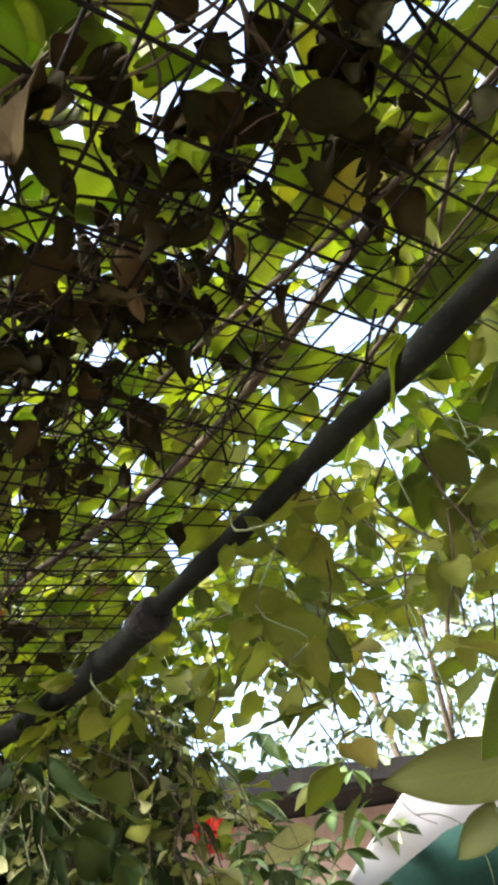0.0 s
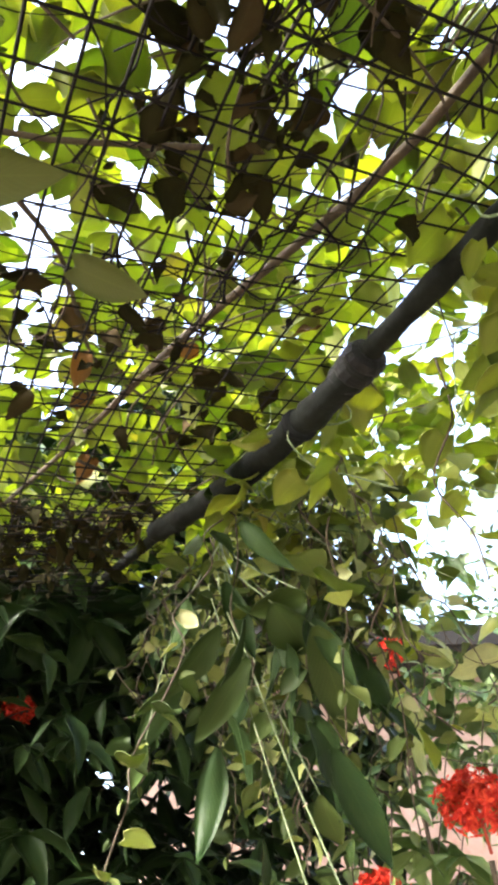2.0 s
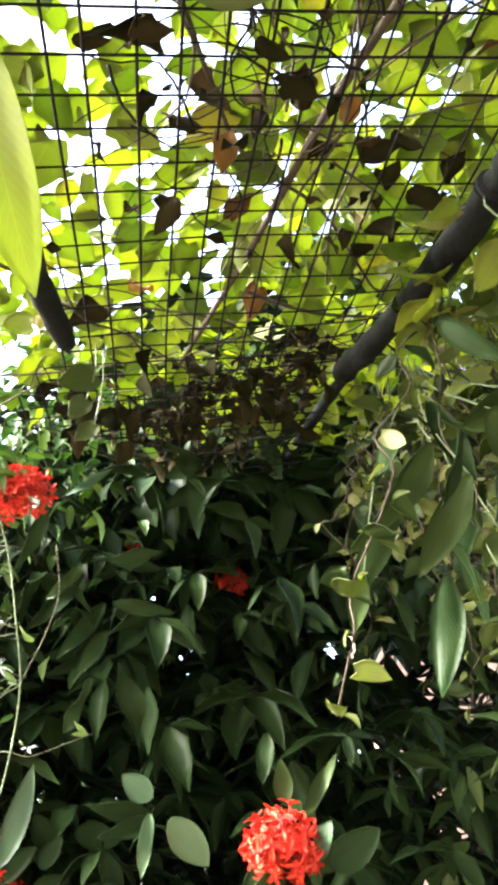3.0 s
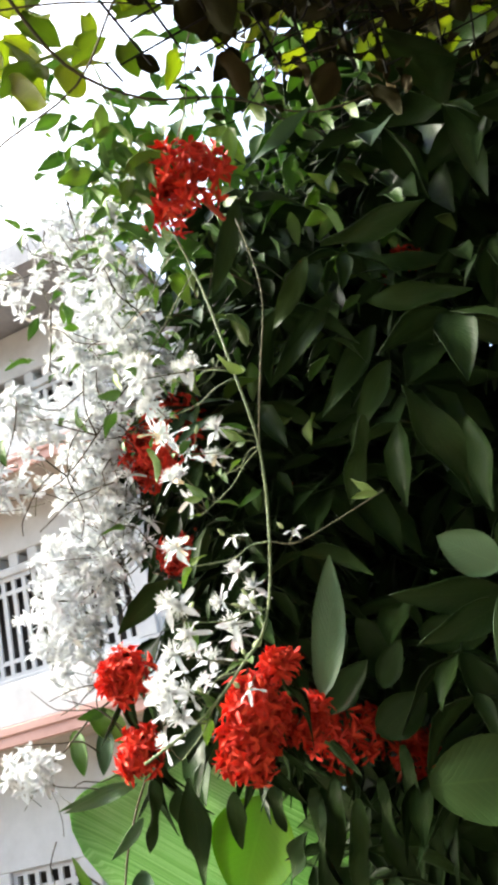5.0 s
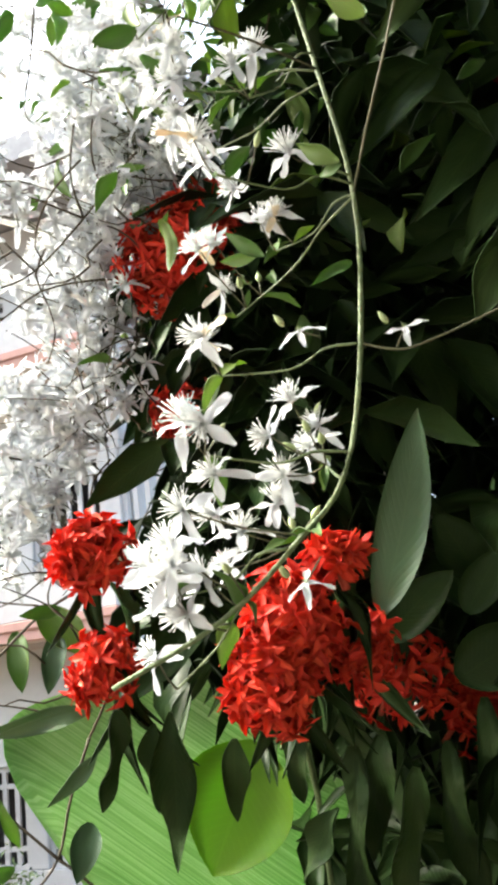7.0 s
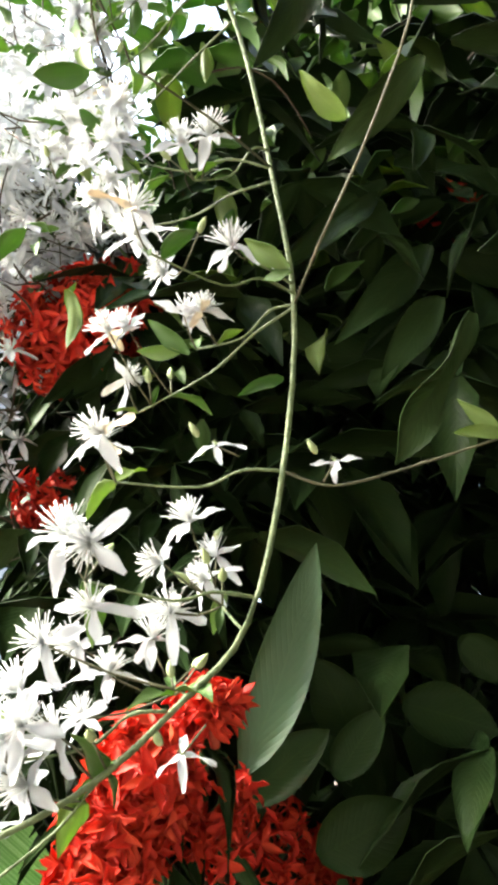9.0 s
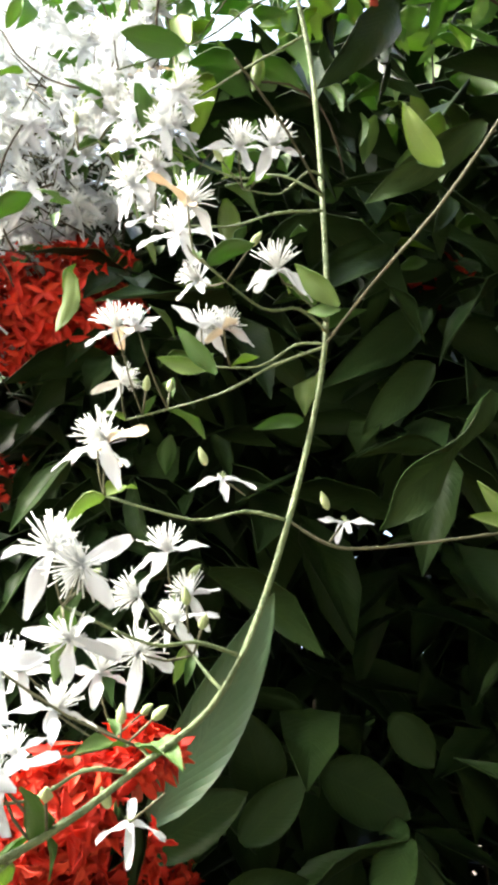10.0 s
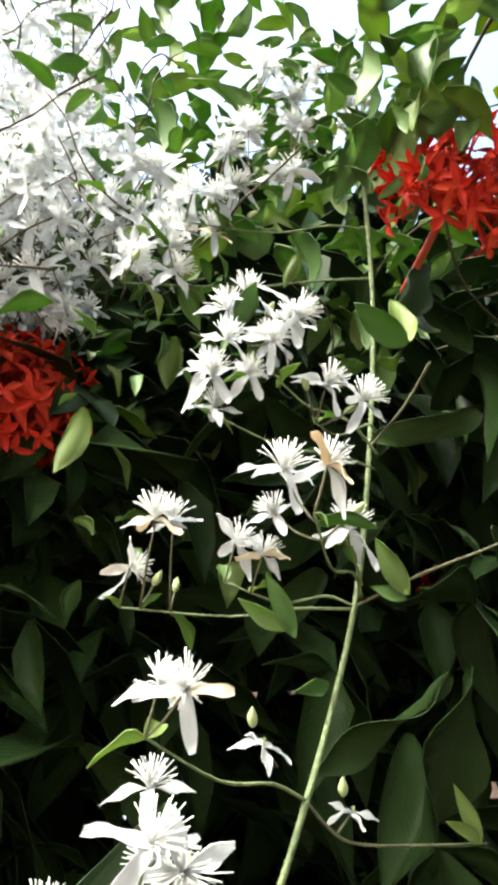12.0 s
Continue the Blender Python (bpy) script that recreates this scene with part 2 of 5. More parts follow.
def tube(name, points, radius, mat, parent=None, label="", taper=1.0, sides=6, wobble=0.0, seed=0, steps=4):
    """A bent rod through points, with its ends closed."""
    pts = [Vector(p) for p in points]
    rnd = random.Random(seed)
    fine = []
    for i in range(len(pts) - 1):                       # Catmull-Rom
        p0, p1, p2, p3 = pts[max(0, i - 1)], pts[i], pts[i + 1], pts[min(len(pts) - 1, i + 2)]
        for k in range(steps):
            t = k / steps
            fine.append(0.5 * (2 * p1 + (p2 - p0) * t + (2 * p0 - 5 * p1 + 4 * p2 - p3) * t * t + (3 * p1 - p0 - 3 * p2 + p3) * t ** 3))
    fine.append(pts[-1])
    verts, faces, uvs = [], [], []
    for i, p in enumerate(fine):
        d = (fine[min(i + 1, len(fine) - 1)] - fine[max(0, i - 1)]).normalized()
        a = d.orthogonal().normalized() if abs(d.z) < 0.9 else d.cross(Vector((1, 0, 0))).normalized()
        a = (Vector((0, 0, 1)) - d * d.z).normalized() if abs(d.z) < 0.9 else a
        b = d.cross(a)
        s = i / max(1, len(fine) - 1)
        r = radius * (1 + (taper - 1) * s) * (1 + wobble * rnd.uniform(-1, 1))
        for k in range(sides):
            w = 2 * math.pi * k / sides
            rr = r * (1 + wobble * 0.4 * rnd.uniform(-1, 1))
            verts.append(p + (a * math.cos(w) + b * math.sin(w)) * rr)
            uvs.append((k / sides, s))
    for i in range(len(fine) - 1):
        for k in range(sides):
            k2 = (k + 1) % sides
            faces.append((i * sides + k, i * sides + k2, (i + 1) * sides + k2, (i + 1) * sides + k))
    faces.append(tuple(range(sides - 1, -1, -1)))
    faces.append(tuple((len(fine) - 1) * sides + k for k in range(sides)))
    if name is None:
        return np.array([tuple(v) for v in verts]), faces, np.array(uvs)
    return hung(name, mesh_of(name, verts, faces, mat, uvs), parent, label)


def box(bm, x0, x1, y0, y1, z0, z1):
    r = bmesh.ops.create_cube(bm, size=1)
    for v in r["verts"]:
        v.co = ((x0 + x1) / 2 + v.co.x * (x1 - x0), (y0 + y1) / 2 + v.co.y * (y1 - y0), (z0 + z1) / 2 + v.co.z * (z1 - z0))
    return r["verts"]


def facing(base, tip, eye, tilt=0.0):
    """A pose that lays +y from base to tip and turns +z towards the eye."""
    base = Vector(base)
    y = (Vector(tip) - base).normalized()
    z = (Vector(eye) - base).normalized()
    z = (z - y * z.dot(y)).normalized()
    x = y.cross(z)
    return Matrix(((x.x, y.x, z.x, base.x), (x.y, y.y, z.y, base.y), (x.z, y.z, z.z, base.z), (0, 0, 0, 1))) @ Matrix.Rotation(tilt, 4, "Y")


def rand_dir(rnd, down=0.0):
    d = Vector((rnd.gauss(0, 1), rnd.gauss(0, 1), rnd.gauss(0, 1) - down))
    return d.normalized()

# ---------------------------------------------------------------- ground
def ground():
    bm = bmesh.new()
    n = 60
    ring = [bm.verts.new((900 * math.cos(a), 900 * math.sin(a), 0)) for a in (2 * math.pi * k / n for k in range(n))]
    bmesh.ops.create_grid(bm, x_segments=60, y_segments=60, size=14)
    for v in bm.verts:
        if abs(v.co.x) < 15 and abs(v.co.y) < 15:
            v.co.z = 0.03 * noise.noise(v.co * 0.9)
    bm.faces.new(ring).normal_update()
    for v in ring:
        v.co.z = -0.05
    return tagged(part("ground", bm, SOIL, None), "brown garden soil and paved yard", "ground", kind="structure")


ground()


# ---------------------------------------------------------------- net canopy
def net_z(x, y):
    return 2.7194 + 0.1353 * x + 0.1403 * y + 0.006 * noise.noise(Vector((x * 6, y * 6, 0)))


RAIL = [(-0.12, -1.0), (0.052, -0.652), (0.121, -0.491), (0.166, -0.368), (0.224, -0.21), (0.262, -0.07), (0.292, 0.05), (0.335, 0.22)]
FAR_RAIL = [(0.315, 0.14), (0.335, 0.22), (0.46, 0.53), (0.61, 0.88), (0.7, 1.1)]


def along(line, y):
    for (x0, y0), (x1, y1) in zip(line, line[1:]):
        if y <= y1:
            return x0 + (x1 - x0) * (y - y0) / (y1 - y0)
    (x0, y0), (x1, y1) = line[-2:]
    return x0 + (x1 - x0) * (y - y0) / (y1 - y0)


def rail_x(y):
    return along(RAIL, y) if y < 0.2 else along(FAR_RAIL, y)


def left_x(y):
    return -0.088 + 0.457 * y if y < 0.2 else 0.0034 - 0.1 * (y - 0.2)


def wires():
    """The netting: two families of thin wires, 26 by 31 mm, a little bent, the second laid over the first."""
    U, V = Vector((0.963, -0.27)), Vector((0.334, 0.943))
    rnd = random.Random(3)

    def wire(points, r, lift):
        verts, faces, uvs, n0 = [], [], [], 0
        for i, (x, y) in enumerate(points):
            d = Vector((points[min(i + 1, len(points) - 1)][0] - points[max(0, i - 1)][0], points[min(i + 1, len(points) - 1)][1] - points[max(0, i - 1)][1])).normalized()
            z = net_z(x, y) + lift
            for ox, oz in ((r, 0), (0, r), (-r, 0), (0, -r)):
                verts.append((x - d.y * ox, y + d.x * ox, z + oz))
                uvs.append((0.5, 0.5))
        for i in range(len(points) - 1):
            for k in range(4):
                a, b = n0 + i * 4 + k, n0 + i * 4 + (k + 1) % 4
                faces.append((a, b, b + 4, a + 4))
        hung("wire", mesh_of("wire", verts, faces, WIRE, uvs), canopy)

    for fam, (step, go, across) in enumerate(((0.0262, V, U), (0.0305, U, V))):
        for k in range(-70, 70):
            bend = rnd.uniform(-0.0025, 0.0025)
            run = []
            for j in range(-70, 80):
                s = j * 0.025
                p = Vector((0.0, -0.1)) + across * (k * step + bend + 0.004 * noise.noise(Vector((k * 0.3, s * 3, fam)))) + go * s
                if -1.15 < p.y < 0.4 + 0.5 * max(0.0, p.x - 0.03) and left_x(p.y) - 0.012 < p.x < rail_x(p.y) + 0.012:
                    run.append((p.x, p.y))
                elif len(run) > 1:
                    wire(run, 0.00105, 0.0012 * (1 - 2 * fam))
                    run = []
                else:
                    run = []
            if len(run) > 1:
                wire(run, 0.00105, 0.0012 * (1 - 2 * fam))


canopy = thing("net_canopy", "sagging dark wire netting stretched between bamboo poles", "netting")
wires()


def rail(name, line, r, label, drop=0.012, taper=1.0, seed=0):
    pts = [(x, y, net_z(x, y) - drop + 0.14 * max(0, y - 0.1)) for x, y in line]
    ob = tagged(new(name), label, "pole", "poles of the canopy")
    tube("shaft", pts, r, BARK, ob, taper=taper, sides=16, wobble=0.13, seed=seed, steps=9)
    return ob


rail("canopy_pole", [q for q in RAIL if q[1] < -0.1], 0.0092, "slim dark wooden pole edging the netting", 0.018, seed=1)
thick = rail("canopy_pole", [(0.214, -0.235), (0.238, -0.16), (0.262, -0.07), (0.292, 0.05), (0.33, 0.21)], 0.0148, "thick dark weathered pole lashed to the slim one", 0.024, 0.9, seed=6)
rail("canopy_pole", FAR_RAIL, 0.0085, "thin dark pole lashed to the end of the thick one", 0.03, 0.8, seed=2)
rail("canopy_pole", [(-0.5, -0.9), (-0.25, -0.355), (-0.106, -0.043), (-0.052, 0.072), (-0.002, 0.185)], 0.0112, "grey wooden pole along the open side of the netting", 0.016, 0.9, seed=3)


def lashing(parent, line, y0, y1, r, drop, seed):
    """A roll of tape round a pole, with overlapping turns."""
    verts, faces, uvs = [], [], []
    n, turns = 14, 16
    rnd = random.Random(seed)
    for i in range(turns + 1):
        y = y0 + (y1 - y0) * i / turns
        x = along(line, y)
        c = Vector((x, y, net_z(x, y) - drop))
        rr = r * (1.0 + 0.05 * (i % 2) + rnd.uniform(-0.09, 0.09)) * (0.62 if i in (0, turns) else 0.9 if i in (1, turns - 1) else 1)
        for k in range(n):
            w = 2 * math.pi * k / n
            verts.append(c + Vector((0.94 * math.cos(w), -0.34 * math.cos(w), math.sin(w))) * rr)
            uvs.append((k / n, i / turns))
    for i in range(turns):
        for k in range(n):
            faces.append((i * n + k, i * n + (k + 1) % n, (i + 1) * n + (k + 1) % n, (i + 1) * n + k))
    faces += [tuple(range(n - 1, -1, -1)), tuple(turns * n + k for k in range(n))]
    hung("tape", mesh_of("tape", verts, faces, TAPE, uvs, False), parent, "black tape wound round the pole")


lashing(thick, RAIL, -0.246, -0.2, 0.0165, 0.022, 5)
lashing(thick, RAIL, -0.135, -0.125, 0.016, 0.024, 8)


# ---------------------------------------------------------------- leaves over the netting
VKINDS = leaf_kinds("leaf", VINE, (0.025, 0.042), "heart", 6, ratio=0.86, fold=0.1, droop=0.15, seg=7)
VCOARSE = leaf_kinds("leaf", VINE, (0.025, 0.042), "heart", 6, ratio=0.86, fold=0.1, droop=0.15, seg=6)
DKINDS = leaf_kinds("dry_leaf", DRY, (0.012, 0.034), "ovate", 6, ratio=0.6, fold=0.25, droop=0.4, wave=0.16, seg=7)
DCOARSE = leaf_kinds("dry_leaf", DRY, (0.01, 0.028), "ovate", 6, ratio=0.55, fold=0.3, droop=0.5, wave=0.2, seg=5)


def flat_leaf(rnd, p, tilt=0.5, size=1.0):
    d = Vector((rnd.gauss(0, 1), rnd.gauss(0, 1), rnd.gauss(0, tilt) - 0.15)).normalized()
    return Matrix.Translation(p) @ turned(d, rnd.gauss(0, tilt)) @ Matrix.Scale(size * rnd.uniform(0.75, 1.2), 4)


def vine_cover():
    vine = thing("canopy_vine", "broad heart-leaved green vine spread over the netting", "climbing vine")
    rnd = random.Random(11)
    near, rest = [], []
    while len(near) + len(rest) < 4300:
        x, y = rnd.uniform(-0.75, 0.9), rnd.uniform(-1.3, 0.68)
        if x < left_x(y) - 0.12 or (x > 0.03 and y > 0.62) or noise.noise(Vector((x * 5, y * 5, 3))) < -0.4 or y > 0.44 + 0.5 * max(0.0, x - 0.03):
            continue
        if x > rail_x(y) + 0.08 and (rnd.random() < 0.4 or y < -0.1 and rnd.random() < 0.25):
            continue
        h = 0.02 + abs(rnd.gauss(0, 0.11))
        m = flat_leaf(rnd, (x, y, net_z(x, y) + h + 0.012), 0.45, 1.0)
        (near if h < 0.06 and -0.7 < y < 0.5 and -0.25 < x < 0.3 else rest).append(m)
    leaves(vine, VKINDS, near + rest, "leaf", VINE, coarse=VCOARSE)
    # stems that run over the wires
    for i in range(46):
        x, y, a = rnd.uniform(-0.3, 0.3), rnd.uniform(-0.9, 0.3), rnd.uniform(0, 6.3)
        pts = []
        for k in range(9):
            pts.append((x, y, net_z(x, y) + 0.008 + 0.012 * k * rnd.random()))
            a += rnd.uniform(-0.5, 0.5)
            x, y = x + 0.09 * math.cos(a), y + 0.09 * math.sin(a)
        tube("stem", pts, rnd.choice((0.0008, 0.001, 0.0013, 0.002)), TWIG, vine, taper=0.5, seed=i)
    tube("stem", [(0.02, -0.62, 2.68), (0.09, -0.4, 2.7), (0.1, -0.15, 2.73), (0.13, 0.05, 2.77), (0.16, 0.3, 2.82)], 0.0038, TWIG, vine, "woody vine stem", 0.7, 8, 0.1)
    return vine


vine_cover()


def dry_litter():
    litter = thing("leaf_litter", "dead brown leaves caught in dark clumps on the netting", "dead leaves")
    rnd = random.Random(23)
    places = []
    for x, y, r, n in ((-0.135, -0.632, 0.03, 6), (-0.092, -0.664, 0.035, 9), (-0.074, -0.631, 0.03, 6), (-0.035, -0.65, 0.03, 7), (-0.093, -0.526, 0.03, 5), (-0.1, -0.46, 0.06, 26), (-0.13, -0.57, 0.07, 26), (-0.06, -0.5, 0.05, 18), (-0.11, -0.68, 0.06, 9), (-0.19, -0.6, 0.06, 8), (-0.04, -0.41, 0.05, 14),
                       (-0.02, -0.35, 0.05, 16), (0.28, 0.24, 0.06, 34), (0.17, 0.32, 0.06, 22), (0.3, 0.36, 0.08, 44), (0.2, 0.42, 0.08, 30), (0.36, 0.26, 0.05, 24), (0.07, 0.4, 0.06, 16),
                       (0.3, 0.5, 0.08, 26), (0.18, -0.08, 0.05, 10), (0.05, -0.1, 0.15, 22), (0.0, -0.3, 0.14, 18)):
        for _ in range(int(n * 1.9)):
            px, py = x + rnd.gauss(0, r * 0.6), y + rnd.gauss(0, r * 0.6)
            if left_x(py) < px < rail_x(py) - 0.02:
                places.append(flat_leaf(rnd, (px, py, net_z(px, py) + rnd.uniform(-0.01, 0.035)), 0.8))
    rnd.shuffle(places)
    brown = mesh_of("dry_leaf", *leaf_arrays(0.032, 0.022, "heart", 0.2, 0.3, 0.12, 8, 5)[:2], BROWNLEAF, leaf_arrays(0.032, 0.022, "heart", 0.2, 0.3, 0.12, 8, 5)[2])
    # every second leaf is dark, standing for green vine leaves in shade
    for i in range(18):
        x, y = rnd.uniform(-0.05, 0.27), rnd.uniform(-0.3, 0.36)
        if left_x(y) < x < rail_x(y) - 0.03:
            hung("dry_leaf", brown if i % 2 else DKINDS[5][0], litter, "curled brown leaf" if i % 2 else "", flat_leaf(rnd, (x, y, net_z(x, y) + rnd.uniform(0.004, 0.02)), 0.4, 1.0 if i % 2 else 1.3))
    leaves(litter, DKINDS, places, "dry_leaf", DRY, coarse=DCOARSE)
    for i in range(400):
        x, y = rnd.choice(((-0.1, -0.5), (-0.12, -0.58), (-0.07, -0.63), (-0.02, -0.42), (0.02, -0.3), (0.25, 0.3), (0.2, 0.4), (0.05, -0.15)))
        x, y, a = x + rnd.gauss(0, 0.07), y + rnd.gauss(0, 0.08), rnd.uniform(0, 6.3)
        pts = []
        for k in range(5):
            pts.append((x, y, net_z(x, y) + rnd.uniform(0.0, 0.02)))
            a += rnd.uniform(-0.7, 0.7)
            x, y = x + 0.025 * math.cos(a), y + 0.025 * math.sin(a)
        tube("twig", pts, rnd.uniform(0.0005, 0.0013), WIRE if i % 3 else TWIG, litter, taper=0.5, sides=4, seed=i, steps=2)


dry_litter()


# ---------------------------------------------------------------- curtain of vine beyond the pole
def curtain():
    vine = thing("curtain_vine", "trailing green vine hanging in a loose curtain beside the pole", "climbing vine")
    rnd = random.Random(31)
    near, rest = [], []
    for s in range(58):
        y = rnd.uniform(-0.85, 0.2)
        x = rail_x(y) + (rnd.uniform(0.0, 0.12) if s % 2 else rnd.uniform(0.1, 0.5))
        z = net_z(x, y) + rnd.uniform(0.0, 0.25)
        pts = [(x, y, z)]
        for k in range(rnd.randint(5, 10)):
            x, y, z = x + rnd.gauss(0, 0.028), y + rnd.gauss(0, 0.028), z - rnd.uniform(0.005, 0.055)
            pts.append((x, y, z))
            for q in range(2):
                d = Vector((rnd.gauss(0, 1), rnd.gauss(0, 1), rnd.uniform(-1.1, 0.2))).normalized()
                m = Matrix.Translation((x + 0.02 * d.x, y + 0.02 * d.y, z)) @ turned(d, rnd.gauss(0, 0.5)) @ Matrix.Scale(rnd.choice((0.8, 1.0, 1.15, 1.3)) * rnd.uniform(0.9, 1.1), 4)
                (near if x < 0.55 else rest).append(m)
        tube("stem", pts, 0.0013, STEM, vine, taper=0.6, sides=5, seed=s)
    for s in range(10):
        x, y, z = rnd.uniform(0.11, 0.2), rnd.uniform(-0.56, -0.3), 2.64
        x = max(x, rail_x(y) + 0.01)
        pts = [(x, y, z)]
        for k in range(5):
            x, y, z = x + rnd.gauss(0, 0.012), y + rnd.gauss(0, 0.012), z - rnd.uniform(0.02, 0.045)
            pts.append((x, y, z))
            d = Vector((rnd.gauss(-0.3, 0.8), rnd.gauss(0.2, 0.8), rnd.uniform(-0.9, 0.1))).normalized()
            near.insert(0, Matrix.Translation((x + 0.01 * d.x, y + 0.01 * d.y, z)) @ turned(d, rnd.gauss(0, 0.4)) @ Matrix.Scale(rnd.uniform(0.75, 1.05), 4))
        tube("stem", pts, 0.0011, TWIG, vine, taper=0.6, sides=5, seed=s)
    leaves(vine, VKINDS, near + rest, "leaf", VINE, coarse=VCOARSE)
    # thin curling tendrils
    for s in range(16):
        p = Vector((rnd.uniform(0.4, 0.8), rnd.uniform(-0.25, 0.2), rnd.uniform(2.5, 2.8)))
        d, pts = rand_dir(rnd), []
        turn = Matrix.Rotation(rnd.uniform(0.3, 0.7), 3, rand_dir(rnd))
        for k in range(14):
            pts.append(p)
            d = (turn @ d + Vector((0, 0, -0.12))).normalized()
            p = p + d * 0.018
        tube("tendril", pts, 0.0008, TWIG if s % 2 else STEM, vine, taper=0.5, sides=4, seed=s, steps=3)


curtain()


# ---------------------------------------------------------------- pale creeper hanging at the far corner
HKINDS = leaf_kinds("leaf", HANG, (0.013, 0.03), "heart", 5, ratio=0.75, fold=0.2, droop=0.2, seg=6)

HCOARSE = leaf_kinds("leaf", HANG, (0.013, 0.03), "heart", 5, ratio=0.75, fold=0.2, droop=0.2, seg=5)


DEEP = leaf_material("deep_green_leaf", [(0.0, (0.03, 0.06, 0.016)), (1.0, (0.055, 0.085, 0.022))], 0.25, 0.4, 0.4, 0.4, shine=0.12)
LANCE = leaf_arrays(0.1, 0.032, "lance", 0.15, 0.2, 0.04, 8, 77)
DARK_LANCE = mesh_of("leaf", LANCE[0], LANCE[1], IXORA, LANCE[2])


def hanging_creeper():
    vine = thing("hanging_creeper", "pale variegated creeper hanging in dense tangled tresses", "creeper")
    rnd = random.Random(41)
    places = []
    for s in range(74):
        y = rnd.uniform(-0.1, 0.42)
        x = rail_x(y) + rnd.uniform(0.02, 0.2)
        z = net_z(x, y) - 0.02
        pts = [(x, y, z)]
        for k in range(rnd.randint(6, 14)):
            x, y, z = x + rnd.gauss(0, 0.014), y + rnd.gauss(0, 0.014), z - rnd.uniform(0.008, 0.045)
            pts.append((x, y, z))
            for q in range(2):
                d = Vector((rnd.gauss(0, 1), rnd.gauss(0, 1), -rnd.uniform(-0.3, 1.3))).normalized()
                places.append(Matrix.Translation((x + 0.008 * d.x, y + 0.008 * d.y, z)) @ turned(d, rnd.gauss(0, 1.0)) @ Matrix.Scale(rnd.choice((0.5, 0.7, 0.85, 1.0, 1.15)), 4))
        tube("stem", pts, 0.0011, TWIG, vine, taper=0.7, sides=5, seed=s)
    rnd.shuffle(places)
    leaves(vine, HKINDS, places, "leaf", HANG, coarse=HCOARSE)
    for a, b, w in (((0.249, 0.014, 2.567), (0.225, 0.101, 2.491), 0.03), ((0.273, 0.007, 2.537), (0.262, 0.078, 2.469), 0.03), ((0.3, -0.052, 2.583), (0.278, 0.009, 2.578), 0.036), ((0.311, -0.046, 2.554), (0.361, -0.026, 2.462), 0.042),
                    ((0.28, -0.027, 2.579), (0.33, -0.022, 2.534), 0.04), ((0.211, 0.088, 2.481), (0.214, 0.125, 2.441), 0.02), ((0.329, -0.002, 2.418), (0.355, 0.01, 2.375), 0.026), ((0.24, -0.064, 2.32), (0.21, -0.003, 2.305), 0.026), ((0.257, -0.083, 2.316), (0.255, -0.048, 2.281), 0.03)):
        a, b = Vector(a), Vector(b)
        v, f, u = leaf_arrays((b - a).length, w, "lance" if w < 0.032 else "ovate", 0.18, 0.2, 0.06, 12, int(w * 5e4))
        hung("leaf", mesh_of("leaf", v, f, SIDELIT if a.z < 2.4 else DEEP, u), vine, "long dark green leaf", facing(a, b, (-0.21, -0.46, 2.28), rnd.uniform(-0.6, 0.6)))
        tube("stem", [a, a.lerp(Vector((0.34, 0.1, 2.7)), 0.5) + Vector((0.0, 0.02, 0.02)), (0.34, 0.1, 2.72)], 0.0008, STEM, vine, sides=5)
    for k in range(26):
        o = Vector((rnd.uniform(0.24, 0.42), rnd.uniform(-0.06, 0.16), rnd.uniform(2.4, 2.66)))
        hung("leaf", DARK_LANCE, vine, "long dark green leaf", Matrix.Translation(o) @ turned((rnd.gauss(0, 0.4), rnd.gauss(0, 0.4), -1), rnd.uniform(0, 3)) @ Matrix.Scale(rnd.uniform(0.5, 1.0), 4))


hanging_creeper()


# ---------------------------------------------------------------- red-flowered shrub
def floret_arrays(seed):
    """One floret: a slim tube that opens into four pointed petals."""
    rnd = random.Random(seed)
    v, f, u = tube(None, [(0, 0, -0.022), (0.001, 0, -0.01), (0, 0, 0)], 0.0007, None, sides=4, steps=1)
    verts, faces, uvs, n = [v], list(f), [u], len(v)
    for k in range(4):
        pv, pf, pu = leaf_arrays(rnd.uniform(0.0085, 0.0135), rnd.uniform(0.0036, 0.005), "lance", rnd.uniform(0.1, 0.5), rnd.uniform(-0.3, 0.6), 0.12, 4, seed + k, 0.0003, 3)
        m = Matrix.Rotation(math.pi / 2 * k + rnd.uniform(-0.2, 0.2), 4, "Z") @ Matrix.Rotation(rnd.uniform(-0.25, 0.95), 4, "X")
        a = np.array(m)
        verts.append(pv @ a[:3, :3].T + a[:3, 3])
        faces += [tuple(q + n for q in face) for face in pf]
        uvs.append(pu)
        n += len(pv)
    return np.concatenate(verts), faces, np.concatenate(uvs)


FLORETS = [mesh_of("floret", *floret_arrays(k * 9)[:2], RED, floret_arrays(k * 9)[2]) for k in range(9)]


